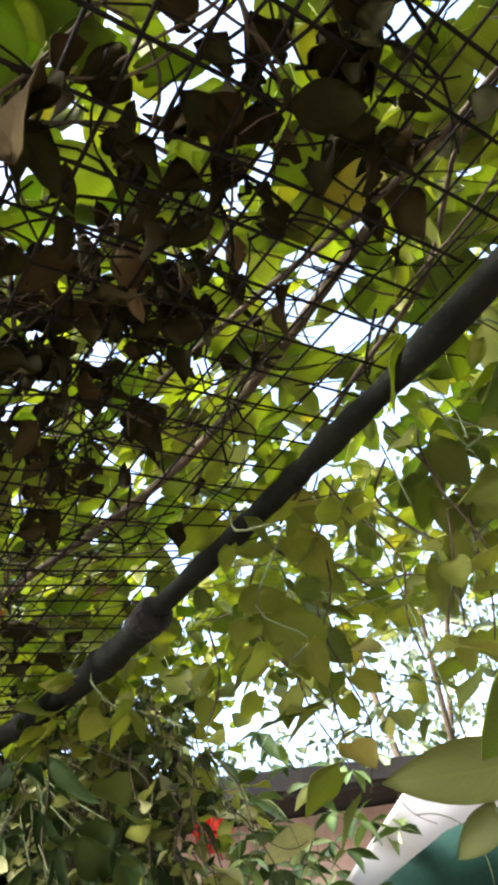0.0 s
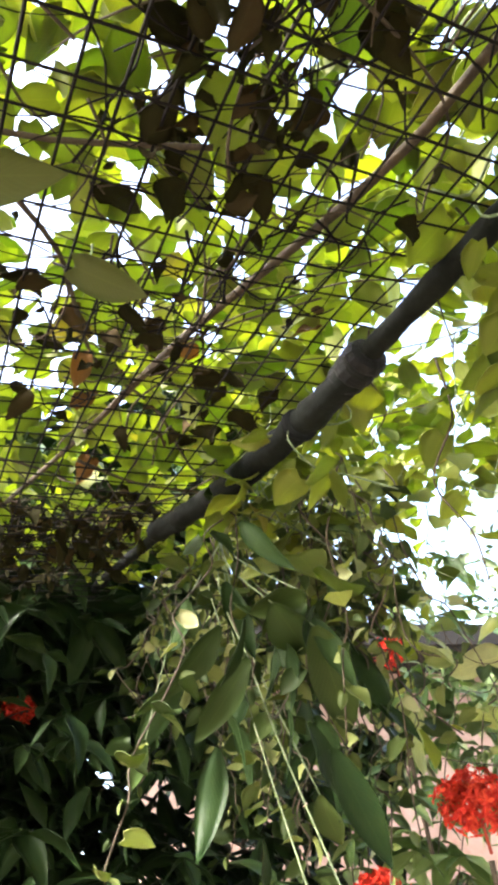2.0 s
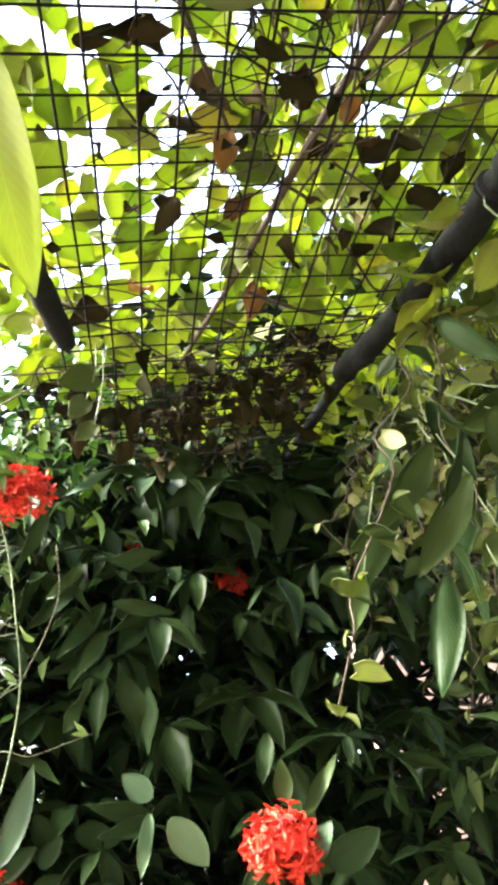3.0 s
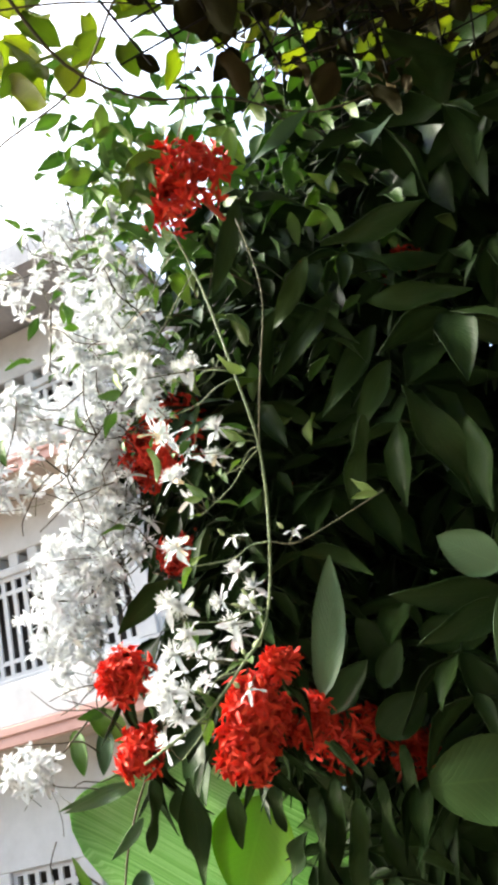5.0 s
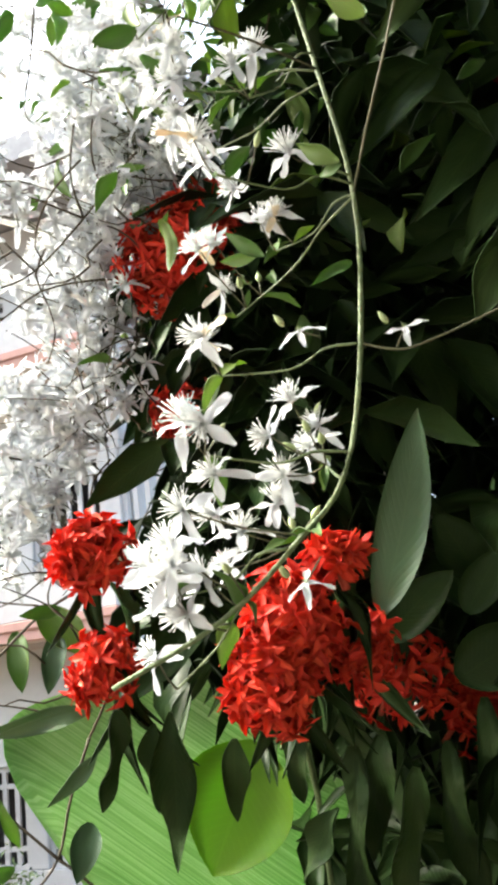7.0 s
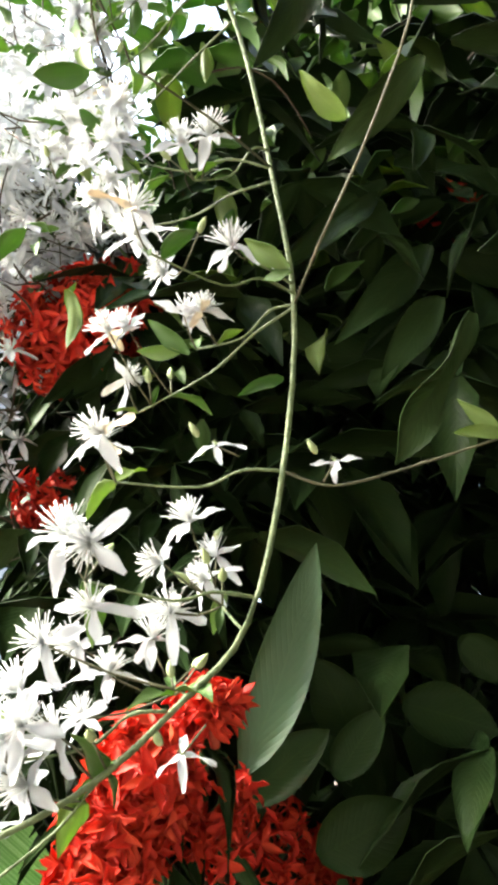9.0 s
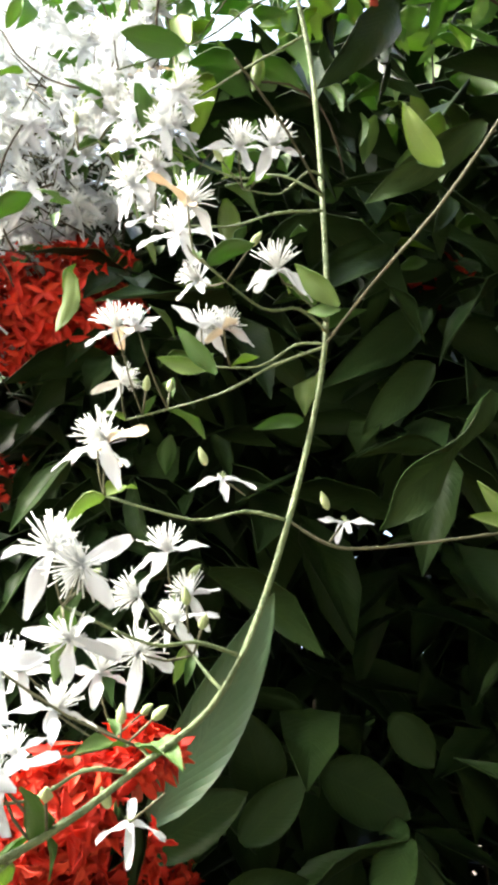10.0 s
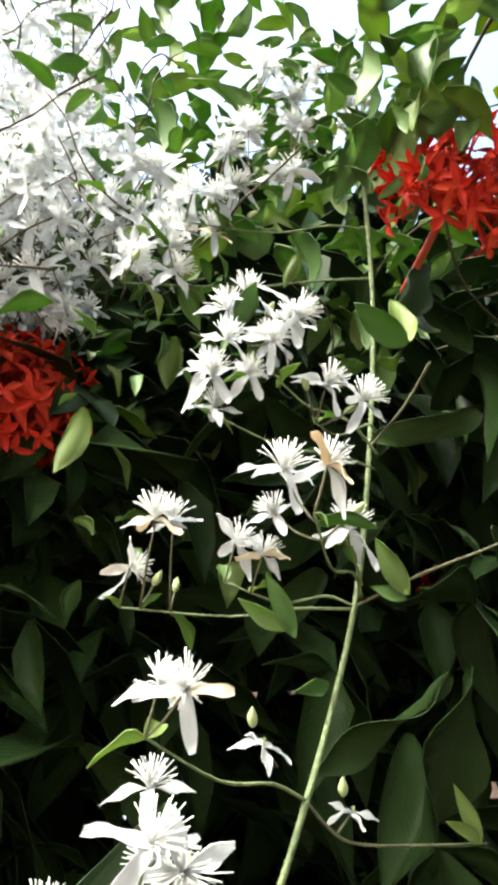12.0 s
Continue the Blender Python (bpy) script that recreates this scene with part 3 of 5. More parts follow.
def flower_head(shrub, place, axis, radius, count, seed, label="", squash=0.75):
    """A dome of florets on a forked stalk."""
    rnd = random.Random(seed)
    base, axis = Vector(place), Vector(axis).normalized()
    frame_ = axis.to_track_quat("Z", "Y").to_matrix()
    head = tube("flower_head", [base - axis * (radius * 1.7), base - axis * radius * 0.9, base - axis * radius * 0.55], 0.0022, REDSTEM, shrub, label or "domed head of red four-petalled florets")
    g = 2.399963
    count = int(count * 2.2)
    for i in range(count):
        s = (i + 0.5) / count
        c = 1 - 1.45 * s
        r = math.sqrt(max(0, 1 - c * c))
        d = Vector((r * math.cos(g * i), r * math.sin(g * i), c))
        d = (d + Vector((rnd.gauss(0, 0.28), rnd.gauss(0, 0.28), rnd.gauss(0, 0.28)))).normalized()
        p = base + frame_ @ Vector((d.x, d.y, d.z * squash)) * radius * (1 + 0.3 * noise.noise(d * 2.2 + Vector((seed, 0, 0)))) * rnd.choice((rnd.uniform(0.45, 0.8), rnd.uniform(0.75, 1.05), rnd.uniform(0.85, 1.2)))
        m = Matrix.Translation(p) @ (frame_ @ d).to_track_quat("Z", "Y").to_matrix().to_4x4() @ Matrix.Rotation(rnd.uniform(0, 6), 4, "Z") @ Matrix.Scale(rnd.uniform(0.85, 1.15), 4)
        hung("floret", rnd.choice(FLORETS), head, m=m)
    return head


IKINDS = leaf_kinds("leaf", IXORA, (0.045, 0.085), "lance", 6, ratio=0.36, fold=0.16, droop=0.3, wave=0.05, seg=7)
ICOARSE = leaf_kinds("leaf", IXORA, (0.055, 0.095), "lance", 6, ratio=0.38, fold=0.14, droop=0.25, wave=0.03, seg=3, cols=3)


def whorl(rnd, p, up, n=4, size=1.0):
    out = []
    a0 = rnd.uniform(0, 6)
    q = Vector(up).to_track_quat("Z", "Y").to_matrix()
    for k in range(n):
        a = a0 + 2 * math.pi * k / n + rnd.uniform(-0.3, 0.3)
        d = q @ Vector((math.cos(a), math.sin(a), rnd.uniform(-0.5, 0.5)))
        d.z -= 0.35
        out.append(Matrix.Translation(p) @ turned(d.normalized(), rnd.gauss(0, 0.35)) @ Matrix.Scale(size * rnd.uniform(0.75, 1.15), 4))
    return out


def shrub_front(x):
    """How near the foliage comes, in y, along x."""
    return 0.62 + 0.25 * max(0, -x) * 4 - 0.35 * max(0, min(1, (x - 0.05) / 0.25)) * 0.5


def shrub():
    bush = thing("flowering_shrub", "tall dark glossy-leaved shrub with domed red flower heads", "shrub")
    rnd = random.Random(53)
    near, rest = [], []
    for i in range(1250):
        x, z = rnd.uniform(-0.12, 1.1), rnd.uniform(1.2, 2.72)
        y = shrub_front(x) + abs(rnd.gauss(0, 0.28))
        if (z > 2.5 and x < 0.05 and y < 0.9) or (x < 0.02 and z < 2.27):
            continue
        up = Vector((rnd.gauss(-0.1, 0.4), rnd.gauss(-0.5, 0.4), 1)).normalized()
        ls = whorl(rnd, (x, y, z), up, rnd.randint(3, 5))
        (near if y < shrub_front(x) + 0.12 and z > 1.9 and x < 0.6 else rest).extend(ls)
    # crown that closes in under the end of the netting
    for i in range(420):
        x, y = rnd.uniform(0.03, 0.7), rnd.uniform(0.6, 0.95)
        if 0.4 < x < 0.75 and y < 0.95 and i % 3:
            continue
        rest.extend(whorl(rnd, (x, y, rnd.uniform(2.5, 2.8 + 0.8 * (y - 0.6) + 0.2 * x)), Vector((rnd.gauss(0, 0.4), rnd.gauss(-0.3, 0.4), 1)), 4))
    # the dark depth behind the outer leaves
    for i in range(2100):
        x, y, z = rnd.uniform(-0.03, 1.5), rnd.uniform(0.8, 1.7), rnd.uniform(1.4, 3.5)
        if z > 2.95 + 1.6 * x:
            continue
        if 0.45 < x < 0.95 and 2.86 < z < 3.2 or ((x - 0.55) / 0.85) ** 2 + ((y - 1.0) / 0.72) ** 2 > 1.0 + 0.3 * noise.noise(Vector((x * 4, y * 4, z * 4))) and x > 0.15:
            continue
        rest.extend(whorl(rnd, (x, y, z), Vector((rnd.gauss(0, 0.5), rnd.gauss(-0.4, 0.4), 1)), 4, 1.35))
    for i in range(260):
        x, y, z = rnd.uniform(0.08, 0.6), rnd.uniform(0.85, 1.25), rnd.uniform(1.9, 2.5)
        rest.extend(whorl(rnd, (x, y, z), Vector((rnd.gauss(0, 0.5), rnd.gauss(-0.4, 0.4), 1)), 4, 1.3))
    # dense crown overhead, added to cut sky light and close gaps at the top
    for i in range(1150):
        x, y, z = rnd.uniform(-0.02, 1.0), rnd.uniform(0.5, 1.4), rnd.uniform(2.8, 3.6)
        if noise.noise(Vector((x * 6, y * 6, z * 6))) > 0.42 or z > 2.36 + (0.9 if x < 0.15 else 1.05 if x < 0.3 else 1.25) * math.hypot(x + 0.2, y - 0.3):
            continue
        rest.extend(whorl(rnd, (x, y, z), Vector((rnd.gauss(0, 0.5), rnd.gauss(-0.3, 0.4), 1)), 4, 1.3))
    for i in range(420):
        x, y, z = rnd.uniform(0.1, 0.75), rnd.uniform(0.72, 0.95), rnd.uniform(1.9, 2.9)
        rest.extend(whorl(rnd, (x, y, z), Vector((rnd.gauss(0, 0.5), rnd.gauss(-0.4, 0.4), 1)), 4, 1.1))
    # twigs in leaf between the climber and the shade
    for i in range(170):
        x, y, z = rnd.uniform(-0.04, 0.045), rnd.uniform(0.64, 0.8), rnd.uniform(2.36, 2.62)
        rest.extend(whorl(rnd, (x, y, z), Vector((rnd.gauss(-0.3, 0.4), rnd.gauss(-0.4, 0.4), 1)), 4, 0.7))
    # dense side towards the open yard, behind the white flowers
    for i in range(230):
        x, y, z = rnd.uniform(-0.1, 0.03), rnd.uniform(0.7, 1.0), rnd.uniform(2.28, 2.74)
        if x < -0.05 and z < 2.34:
            continue
        rest.extend(whorl(rnd, (x, y, z), Vector((rnd.gauss(-0.3, 0.4), rnd.gauss(-0.4, 0.4), 1)), 4, 0.8))
    rnd.shuffle(near)
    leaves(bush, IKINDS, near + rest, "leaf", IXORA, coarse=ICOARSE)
    for i in range(22):
        x, y = rnd.uniform(0.1, 0.9), rnd.uniform(1.05, 1.4)
        pts = [(x, y, 0)]
        for k in range(5):
            x, y = x + rnd.uniform(-0.08, 0.08), y + rnd.uniform(-0.06, 0.06)
            pts.append((x, y, 0.5 * (k + 1)))
        tube("stem", pts, rnd.uniform(0.006, 0.012), TWIG, bush, taper=0.4, sides=7, seed=i)
    for i, (p, axis, r, n) in enumerate((
            ((-0.03, 0.562, 2.333), (-0.7, -0.6, 0.3), 0.018, 46), ((-0.042, 0.57, 2.304), (-0.6, -0.7, -0.1), 0.018, 48), ((-0.004, 0.556, 2.356), (-0.3, -0.5, 0.9), 0.01, 16), ((-0.022, 0.585, 2.316), (-0.3, -0.8, 0.1), 0.021, 40), ((0.004, 0.61, 2.316), (0.2, -0.9, 0.2), 0.02, 28), ((0.04, 0.69, 2.3), (0.1, -0.6, 0.4), 0.028, 30), ((0.1, 0.76, 2.27), (0.3, -0.6, 0.5), 0.026, 24),
            ((-0.058, 0.678, 2.596), (-0.5, -0.8, 0.5), 0.044, 120), ((-0.126, 0.605, 2.38), (-0.4, -0.7, 0.4), 0.019, 40), ((-0.126, 0.63, 2.322), (-0.4, -0.8, 0.2), 0.016, 34),
            ((-0.07, 0.75, 2.5), (-0.4, -0.7, 0.2), 0.025, 26), ((0.014, 0.456, 2.716), (-0.5, -0.7, 0.3), 0.034, 40), ((0.193, 0.252, 2.302), (-0.3, -0.8, 0.5), 0.028, 56),
            ((0.37, 0.64, 2.69), (-0.5, -0.7, 0.4), 0.022, 20), ((0.23, 0.7, 2.75), (-0.5, -0.7, 0.4), 0.02, 16))):
        for k in range(4):
            d = Vector((rnd.gauss(0, 0.4), rnd.gauss(-0.1, 0.4), -1)).normalized()
            hung("leaf", IKINDS[k][0], bush, m=Matrix.Translation(Vector(p) - Vector(axis).normalized() * r * 1.1 + Vector((rnd.gauss(0, 0.008), 0.015, 0))) @ turned(d, rnd.uniform(-1.5, 1.5)) @ Matrix.Diagonal((rnd.uniform(0.3, 0.5), rnd.uniform(0.6, 0.95), 1.6, 1)))
        flower_head(bush, p, axis, r, n, 100 + i)
    # leaves added close round the inner heads to keep the sun off them
    for c, n, size in (((0.035, 0.715, 2.325), 12, 0.7), ((0.05, 0.68, 2.31), 6, 0.6)):
        for k in range(n):
            o = Vector(c) + Vector((rnd.gauss(0, 0.018), rnd.gauss(0, 0.014), rnd.gauss(0, 0.018)))
            o.y += 0.03
            hung("leaf", IKINDS[k % 6][0], bush, m=Matrix.Translation(o) @ turned(rand_dir(rnd, 0.5), rnd.uniform(-1.5, 1.5)) @ Matrix.Scale(size * rnd.uniform(0.8, 1.1), 4))
    # broad leaves; the pale ones have the open side's light in their colour
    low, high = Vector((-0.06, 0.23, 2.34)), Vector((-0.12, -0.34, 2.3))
    for base, tip, eye, w, mat in (((0.025, 0.622, 2.331), (0.065, 0.573, 2.424), low, 0.028, SIDELIT), ((0.027, 0.635, 2.317), (0.062, 0.612, 2.352), low, 0.026, IXORA), ((0.091, 0.647, 2.345), (0.071, 0.634, 2.385), low, 0.03, IXORA),
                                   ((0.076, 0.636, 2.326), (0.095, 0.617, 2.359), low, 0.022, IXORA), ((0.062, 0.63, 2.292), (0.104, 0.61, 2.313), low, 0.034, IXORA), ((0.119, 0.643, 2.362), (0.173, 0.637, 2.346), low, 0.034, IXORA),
                                   ((0.147, 0.623, 2.393), (0.179, 0.625, 2.371), low, 0.022, IXORA), ((0.122, 0.325, 2.338), (0.157, 0.332, 2.295), high, 0.03, SIDELIT), ((0.119, 0.362, 2.36), (0.091, 0.363, 2.382), high, 0.024, SIDELIT),
                                   ((0.055, 0.388, 2.266), (0.126, 0.363, 2.26), high, 0.042, IXORA), ((0.228, 0.24, 2.282), (0.268, 0.213, 2.303), high, 0.03, IXORA), ((0.21, 0.246, 2.285), (0.224, 0.224, 2.317), high, 0.022, SIDELIT)):
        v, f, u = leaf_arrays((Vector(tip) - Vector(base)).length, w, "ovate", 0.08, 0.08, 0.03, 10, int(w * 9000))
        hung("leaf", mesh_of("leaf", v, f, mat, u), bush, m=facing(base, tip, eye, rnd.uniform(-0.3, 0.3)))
    for base, tip, w, mat in (((0.115, 0.36, 2.347), (0.098, 0.35, 2.297), 0.016, SIDELIT), ((0.121, 0.37, 2.345), (0.069, 0.36, 2.325), 0.018, IXORA), ((0.12, 0.38, 2.351), (0.06, 0.37, 2.354), 0.02, IXORA), ((0.209, 0.27, 2.336), (0.207, 0.26, 2.372), 0.019, DEEP),
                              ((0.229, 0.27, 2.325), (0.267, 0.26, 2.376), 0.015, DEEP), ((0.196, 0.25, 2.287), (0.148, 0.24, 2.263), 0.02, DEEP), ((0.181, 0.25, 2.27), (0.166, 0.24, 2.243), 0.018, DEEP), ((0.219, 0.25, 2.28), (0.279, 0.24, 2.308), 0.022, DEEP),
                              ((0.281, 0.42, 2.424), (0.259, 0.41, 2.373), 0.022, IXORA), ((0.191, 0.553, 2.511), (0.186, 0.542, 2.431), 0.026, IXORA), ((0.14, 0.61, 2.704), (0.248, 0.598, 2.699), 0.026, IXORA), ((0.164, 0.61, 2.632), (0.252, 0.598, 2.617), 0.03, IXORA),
                              ((0.126, 0.598, 2.676), (0.046, 0.587, 2.598), 0.022, IXORA), ((0.115, 0.587, 2.656), (0.054, 0.576, 2.587), 0.018, IXORA), ((0.157, 0.61, 2.64), (0.094, 0.598, 2.556), 0.026, IXORA), ((0.16, 0.61, 2.601), (0.106, 0.598, 2.535), 0.024, IXORA), ((0.052, 0.49, 2.72), (0.019, 0.48, 2.63), 0.02, IXORA), ((0.058, 0.45, 2.714), (0.126, 0.44, 2.756), 0.012, SIDELIT)):
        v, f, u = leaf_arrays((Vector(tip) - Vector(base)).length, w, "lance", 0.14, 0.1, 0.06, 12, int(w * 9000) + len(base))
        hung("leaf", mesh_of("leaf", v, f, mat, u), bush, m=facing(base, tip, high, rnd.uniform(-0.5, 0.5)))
    for base, tip in (((0.101, 0.465, 2.643), (0.179, 0.437, 2.638)), ((0.126, 0.48, 2.594), (0.198, 0.462, 2.572)), ((0.133, 0.489, 2.524), (0.176, 0.518, 2.43)), ((0.089, 0.472, 2.639), (0.056, 0.506, 2.598)),
                      ((0.096, 0.478, 2.504), (0.074, 0.515, 2.447)), ((0.19, 0.271, 2.296), (0.165, 0.299, 2.26)), ((-0.124, 0.64, 2.3), (-0.131, 0.65, 2.245)),
                      ((-0.095, 0.64, 2.295), (-0.097, 0.65, 2.208)), ((-0.062, 0.64, 2.277), (-0.069, 0.65, 2.231)), ((-0.031, 0.64, 2.285), (-0.029, 0.65, 2.235)), ((0.001, 0.64, 2.265), (-0.013, 0.65, 2.156)), ((0.033, 0.64, 2.25), (0.012, 0.65, 2.173)),
                      ((-0.012, 0.635, 2.236), (-0.04, 0.65, 2.2)), ((-0.105, 0.645, 2.29), (-0.11, 0.655, 2.24)), ((0.02, 0.65, 2.27), (0.0, 0.66, 2.19)), ((0.055, 0.65, 2.26), (0.05, 0.66, 2.17)), ((0.08, 0.65, 2.28), (0.075, 0.66, 2.19))):
        le = (Vector(tip) - Vector(base)).length
        v, f, u = leaf_arrays(le, 0.01 + 0.13 * le, "lance", 0.18, 0.18, 0.13, 14, int(le * 9000))
        hung("leaf", mesh_of("leaf", v, f, IXORA, u), bush, m=facing(base, tip, high if base[0] > 0 else low, rnd.uniform(-0.6, 0.6)))
    return bush


shrub()


# ---------------------------------------------------------------- white-flowered climber
def stamen_arrays(seed, n=58, reach=0.0104, r=0.00012, fine=True):
    rnd = random.Random(seed)
    verts, faces, uvs, c = [], [], [], 0
    for i in range(n):
        a, t = 2.4 * i + rnd.uniform(-0.3, 0.3), 0.1 + 0.95 * (i / n) ** 0.8 + rnd.uniform(-0.08, 0.08)
        d = Vector((math.sin(t) * math.cos(a), math.sin(t) * math.sin(a), math.cos(t)))
        tip = d * reach * rnd.uniform(0.65, 1.1)
        bow = Vector((0, 0, 0.0012 * rnd.uniform(0, 1)))
        v, f, u = tube(None, [(0, 0, 0), tip * 0.55 + bow, tip] if fine else [(0, 0, 0), tip], r, None, taper=1.9, sides=3, steps=1)
        verts.append(v)
        faces += [tuple(q + c for q in face) for face in f]
        uvs.append(u)
        c += len(v)
    return np.concatenate(verts), faces, np.concatenate(uvs)


PETALS = [leaf_arrays(0.0122 + 0.0009 * k, 0.0044, "spoon", 0.12, 0.02 + 0.12 * k, 0.09, 7, 60 + k, 0.0003) for k in range(5)]
FAR_PETALS = [leaf_arrays(0.0122 + 0.0007 * k, 0.0052, "spoon", 0.12, 0.05 + 0.14 * k, 0.05, 3, 60 + k, 0.0003, 3) for k in range(4)]
PETAL_MESH = [mesh_of("petal", a[0], a[1], WHITE, a[2]) for a in PETALS]
WILT_MESH = [mesh_of("petal", a[0], a[1], WILTED, a[2]) for a in PETALS]
TUFTS = [stamen_arrays(k) for k in range(4)]
FAR_TUFTS = [stamen_arrays(k, 15, 0.009, 0.00028, False) for k in range(3)]
TUFT_MESH = [mesh_of("flower", a[0], a[1], STAMEN, a[2]) for a in TUFTS]


def petal_turns(rnd):
    return [Matrix.Rotation(math.pi / 2 * k + rnd.uniform(-0.25, 0.25), 4, "Z") @ Matrix.Rotation(rnd.uniform(-0.5, 0.35), 4, "X") for k in range(4)]


def flower(vine, p, axis, rnd, size=1.0, wilted=False):
    m = Matrix.Translation(p) @ Vector(axis).to_track_quat("Z", "Y").to_matrix().to_4x4() @ Matrix.Rotation(rnd.uniform(0, 6), 4, "Z") @ Matrix.Scale(size, 4)
    f = hung("flower", rnd.choice(TUFT_MESH), vine, m=m)
    for t in petal_turns(rnd):
        hung("petal", rnd.choice(WILT_MESH if wilted and rnd.random() < 0.3 else PETAL_MESH), f, m=t)
    return f


def flower_axis(rnd):
    return Vector((rnd.gauss(-0.35, 0.55), rnd.gauss(-0.45, 0.5), rnd.gauss(0.6, 0.45))).normalized()


def bud(vine, p, d):
    """A closed pointed flower bud."""
    verts, faces, uvs, n = [], [], [], 8
    rot = Vector(d).to_track_quat("Z", "Y").to_matrix()
    prof = ((0.0, 0.3), (0.12, 0.75), (0.35, 1.0), (0.6, 0.85), (0.85, 0.45), (1.0, 0.08))
    for s, r in prof:
        for k in range(n):
            w = 2 * math.pi * k / n
            rr = 0.0015 * r * (1 + 0.12 * math.cos(4 * w))
            verts.append(Vector(p) + rot @ Vector((rr * math.cos(w), rr * math.sin(w), 0.0062 * s)))
            uvs.append((k / n, s))
    for i in range(len(prof) - 1):
        for k in range(n):
            faces.append((i * n + k, i * n + (k + 1) % n, (i + 1) * n + (k + 1) % n, (i + 1) * n + k))
    hung("bud", mesh_of("bud", verts, faces, BUD, uvs), vine)


CKINDS = leaf_kinds("leaf", PALE, (0.017, 0.032), "lance", 5, ratio=0.42, fold=0.25, droop=0.35, wave=0.08, seg=6)
CCOARSE = leaf_kinds("leaf", PALE, (0.017, 0.032), "lance", 5, ratio=0.45, fold=0.25, droop=0.35, seg=4, cols=3)
STEM_LINE = [(-0.05, 0.5, 2.95), (-0.03, 0.5, 2.84), (-0.016, 0.498, 2.753), (-0.004, 0.491, 2.693), (0.006, 0.484, 2.637), (0.013, 0.477, 2.565), (0.018, 0.474, 2.497), (0.009, 0.472, 2.428),
             (-0.006, 0.47, 2.376), (-0.028, 0.468, 2.352), (-0.058, 0.469, 2.328), (-0.1, 0.48, 2.31)]
SPRAY_U = [(-0.06, 0.492, 2.592), (-0.052, 0.471, 2.58), (-0.053, 0.478, 2.568), (-0.062, 0.492, 2.566), (-0.048, 0.488, 2.576), (-0.051, 0.486, 2.556), (-0.055, 0.507, 2.563), (-0.046, 0.506, 2.55), (-0.056, 0.5, 2.556)]
SPRAY_V = [(-0.043, 0.466, 2.515), (-0.047, 0.444, 2.509), (-0.031, 0.476, 2.507)]
SPRAY_S = [(-0.025, 0.473, 2.567), (-0.016, 0.462, 2.563)]
SPRAY_T = [(-0.008, 0.463, 2.512)]
SPRAY_W = [(-0.02, 0.503, 2.506), (-0.014, 0.494, 2.503), (-0.042, 0.513, 2.504), (-0.049, 0.514, 2.501), (-0.041, 0.53, 2.488)]
SPRAY_X = [(-0.053, 0.481, 2.439), (-0.053, 0.47, 2.438)]
SPRAY_Y = [(-0.056, 0.451, 2.396), (-0.063, 0.456, 2.399), (-0.031, 0.487, 2.399), (-0.017, 0.513, 2.421), (-0.008, 0.509, 2.407), (-0.027, 0.492, 2.383), (-0.014, 0.5, 2.396)]
SPRAY_Z = [(-0.068, 0.478, 2.371), (-0.057, 0.512, 2.375), (-0.029, 0.531, 2.38), (-0.054, 0.508, 2.351), (-0.047, 0.5, 2.364), (-0.072, 0.446, 2.346), (-0.076, 0.455, 2.343), (-0.082, 0.465, 2.35),
           (-0.07, 0.471, 2.332), (-0.084, 0.484, 2.319), (-0.062, 0.474, 2.345), (-0.078, 0.474, 2.336), (-0.073, 0.466, 2.356)]
UPPER = [(-0.074, 0.521, 2.757), (-0.054, 0.511, 2.763), (-0.029, 0.5, 2.768), (-0.047, 0.512, 2.733), (-0.029, 0.497, 2.792), (-0.046, 0.504, 2.79), (-0.041, 0.514, 2.708), (-0.07, 0.53, 2.697), (-0.067, 0.525, 2.716),
         (-0.065, 0.533, 2.67), (-0.059, 0.528, 2.682), (-0.074, 0.538, 2.668), (-0.076, 0.545, 2.645), (-0.082, 0.554, 2.627), (-0.07, 0.544, 2.636), (-0.068, 0.566, 2.632), (-0.065, 0.541, 2.624)]
FADED = [(-0.053, 0.481, 2.439), (-0.053, 0.47, 2.438), (-0.049, 0.514, 2.501), (-0.047, 0.444, 2.509)]
LEAF_PAIRS = [((-0.063, 0.411, 2.532), (-0.08, 0.418, 2.532), 0.0095), ((-0.062, 0.411, 2.534), (-0.067, 0.415, 2.55), 0.008), ((0.017, 0.405, 2.523), (0.0, 0.405, 2.536), 0.0095), ((0.018, 0.405, 2.524), (0.012, 0.41, 2.529), 0.007),
              ((-0.025, 0.461, 2.465), (-0.04, 0.463, 2.479), 0.0075), ((-0.028, 0.462, 2.466), (-0.043, 0.47, 2.468), 0.0065), ((0.008, 0.446, 2.494), (-0.008, 0.45, 2.507), 0.0085), ((0.009, 0.447, 2.493), (0.0, 0.455, 2.494), 0.006),
              ((0.085, 0.453, 2.438), (0.07, 0.455, 2.452), 0.007), ((0.085, 0.453, 2.438), (0.068, 0.455, 2.441), 0.007), ((0.013, 0.474, 2.512), (-0.006, 0.466, 2.517), 0.007), ((0.012, 0.474, 2.465), (-0.006, 0.47, 2.458), 0.007)]
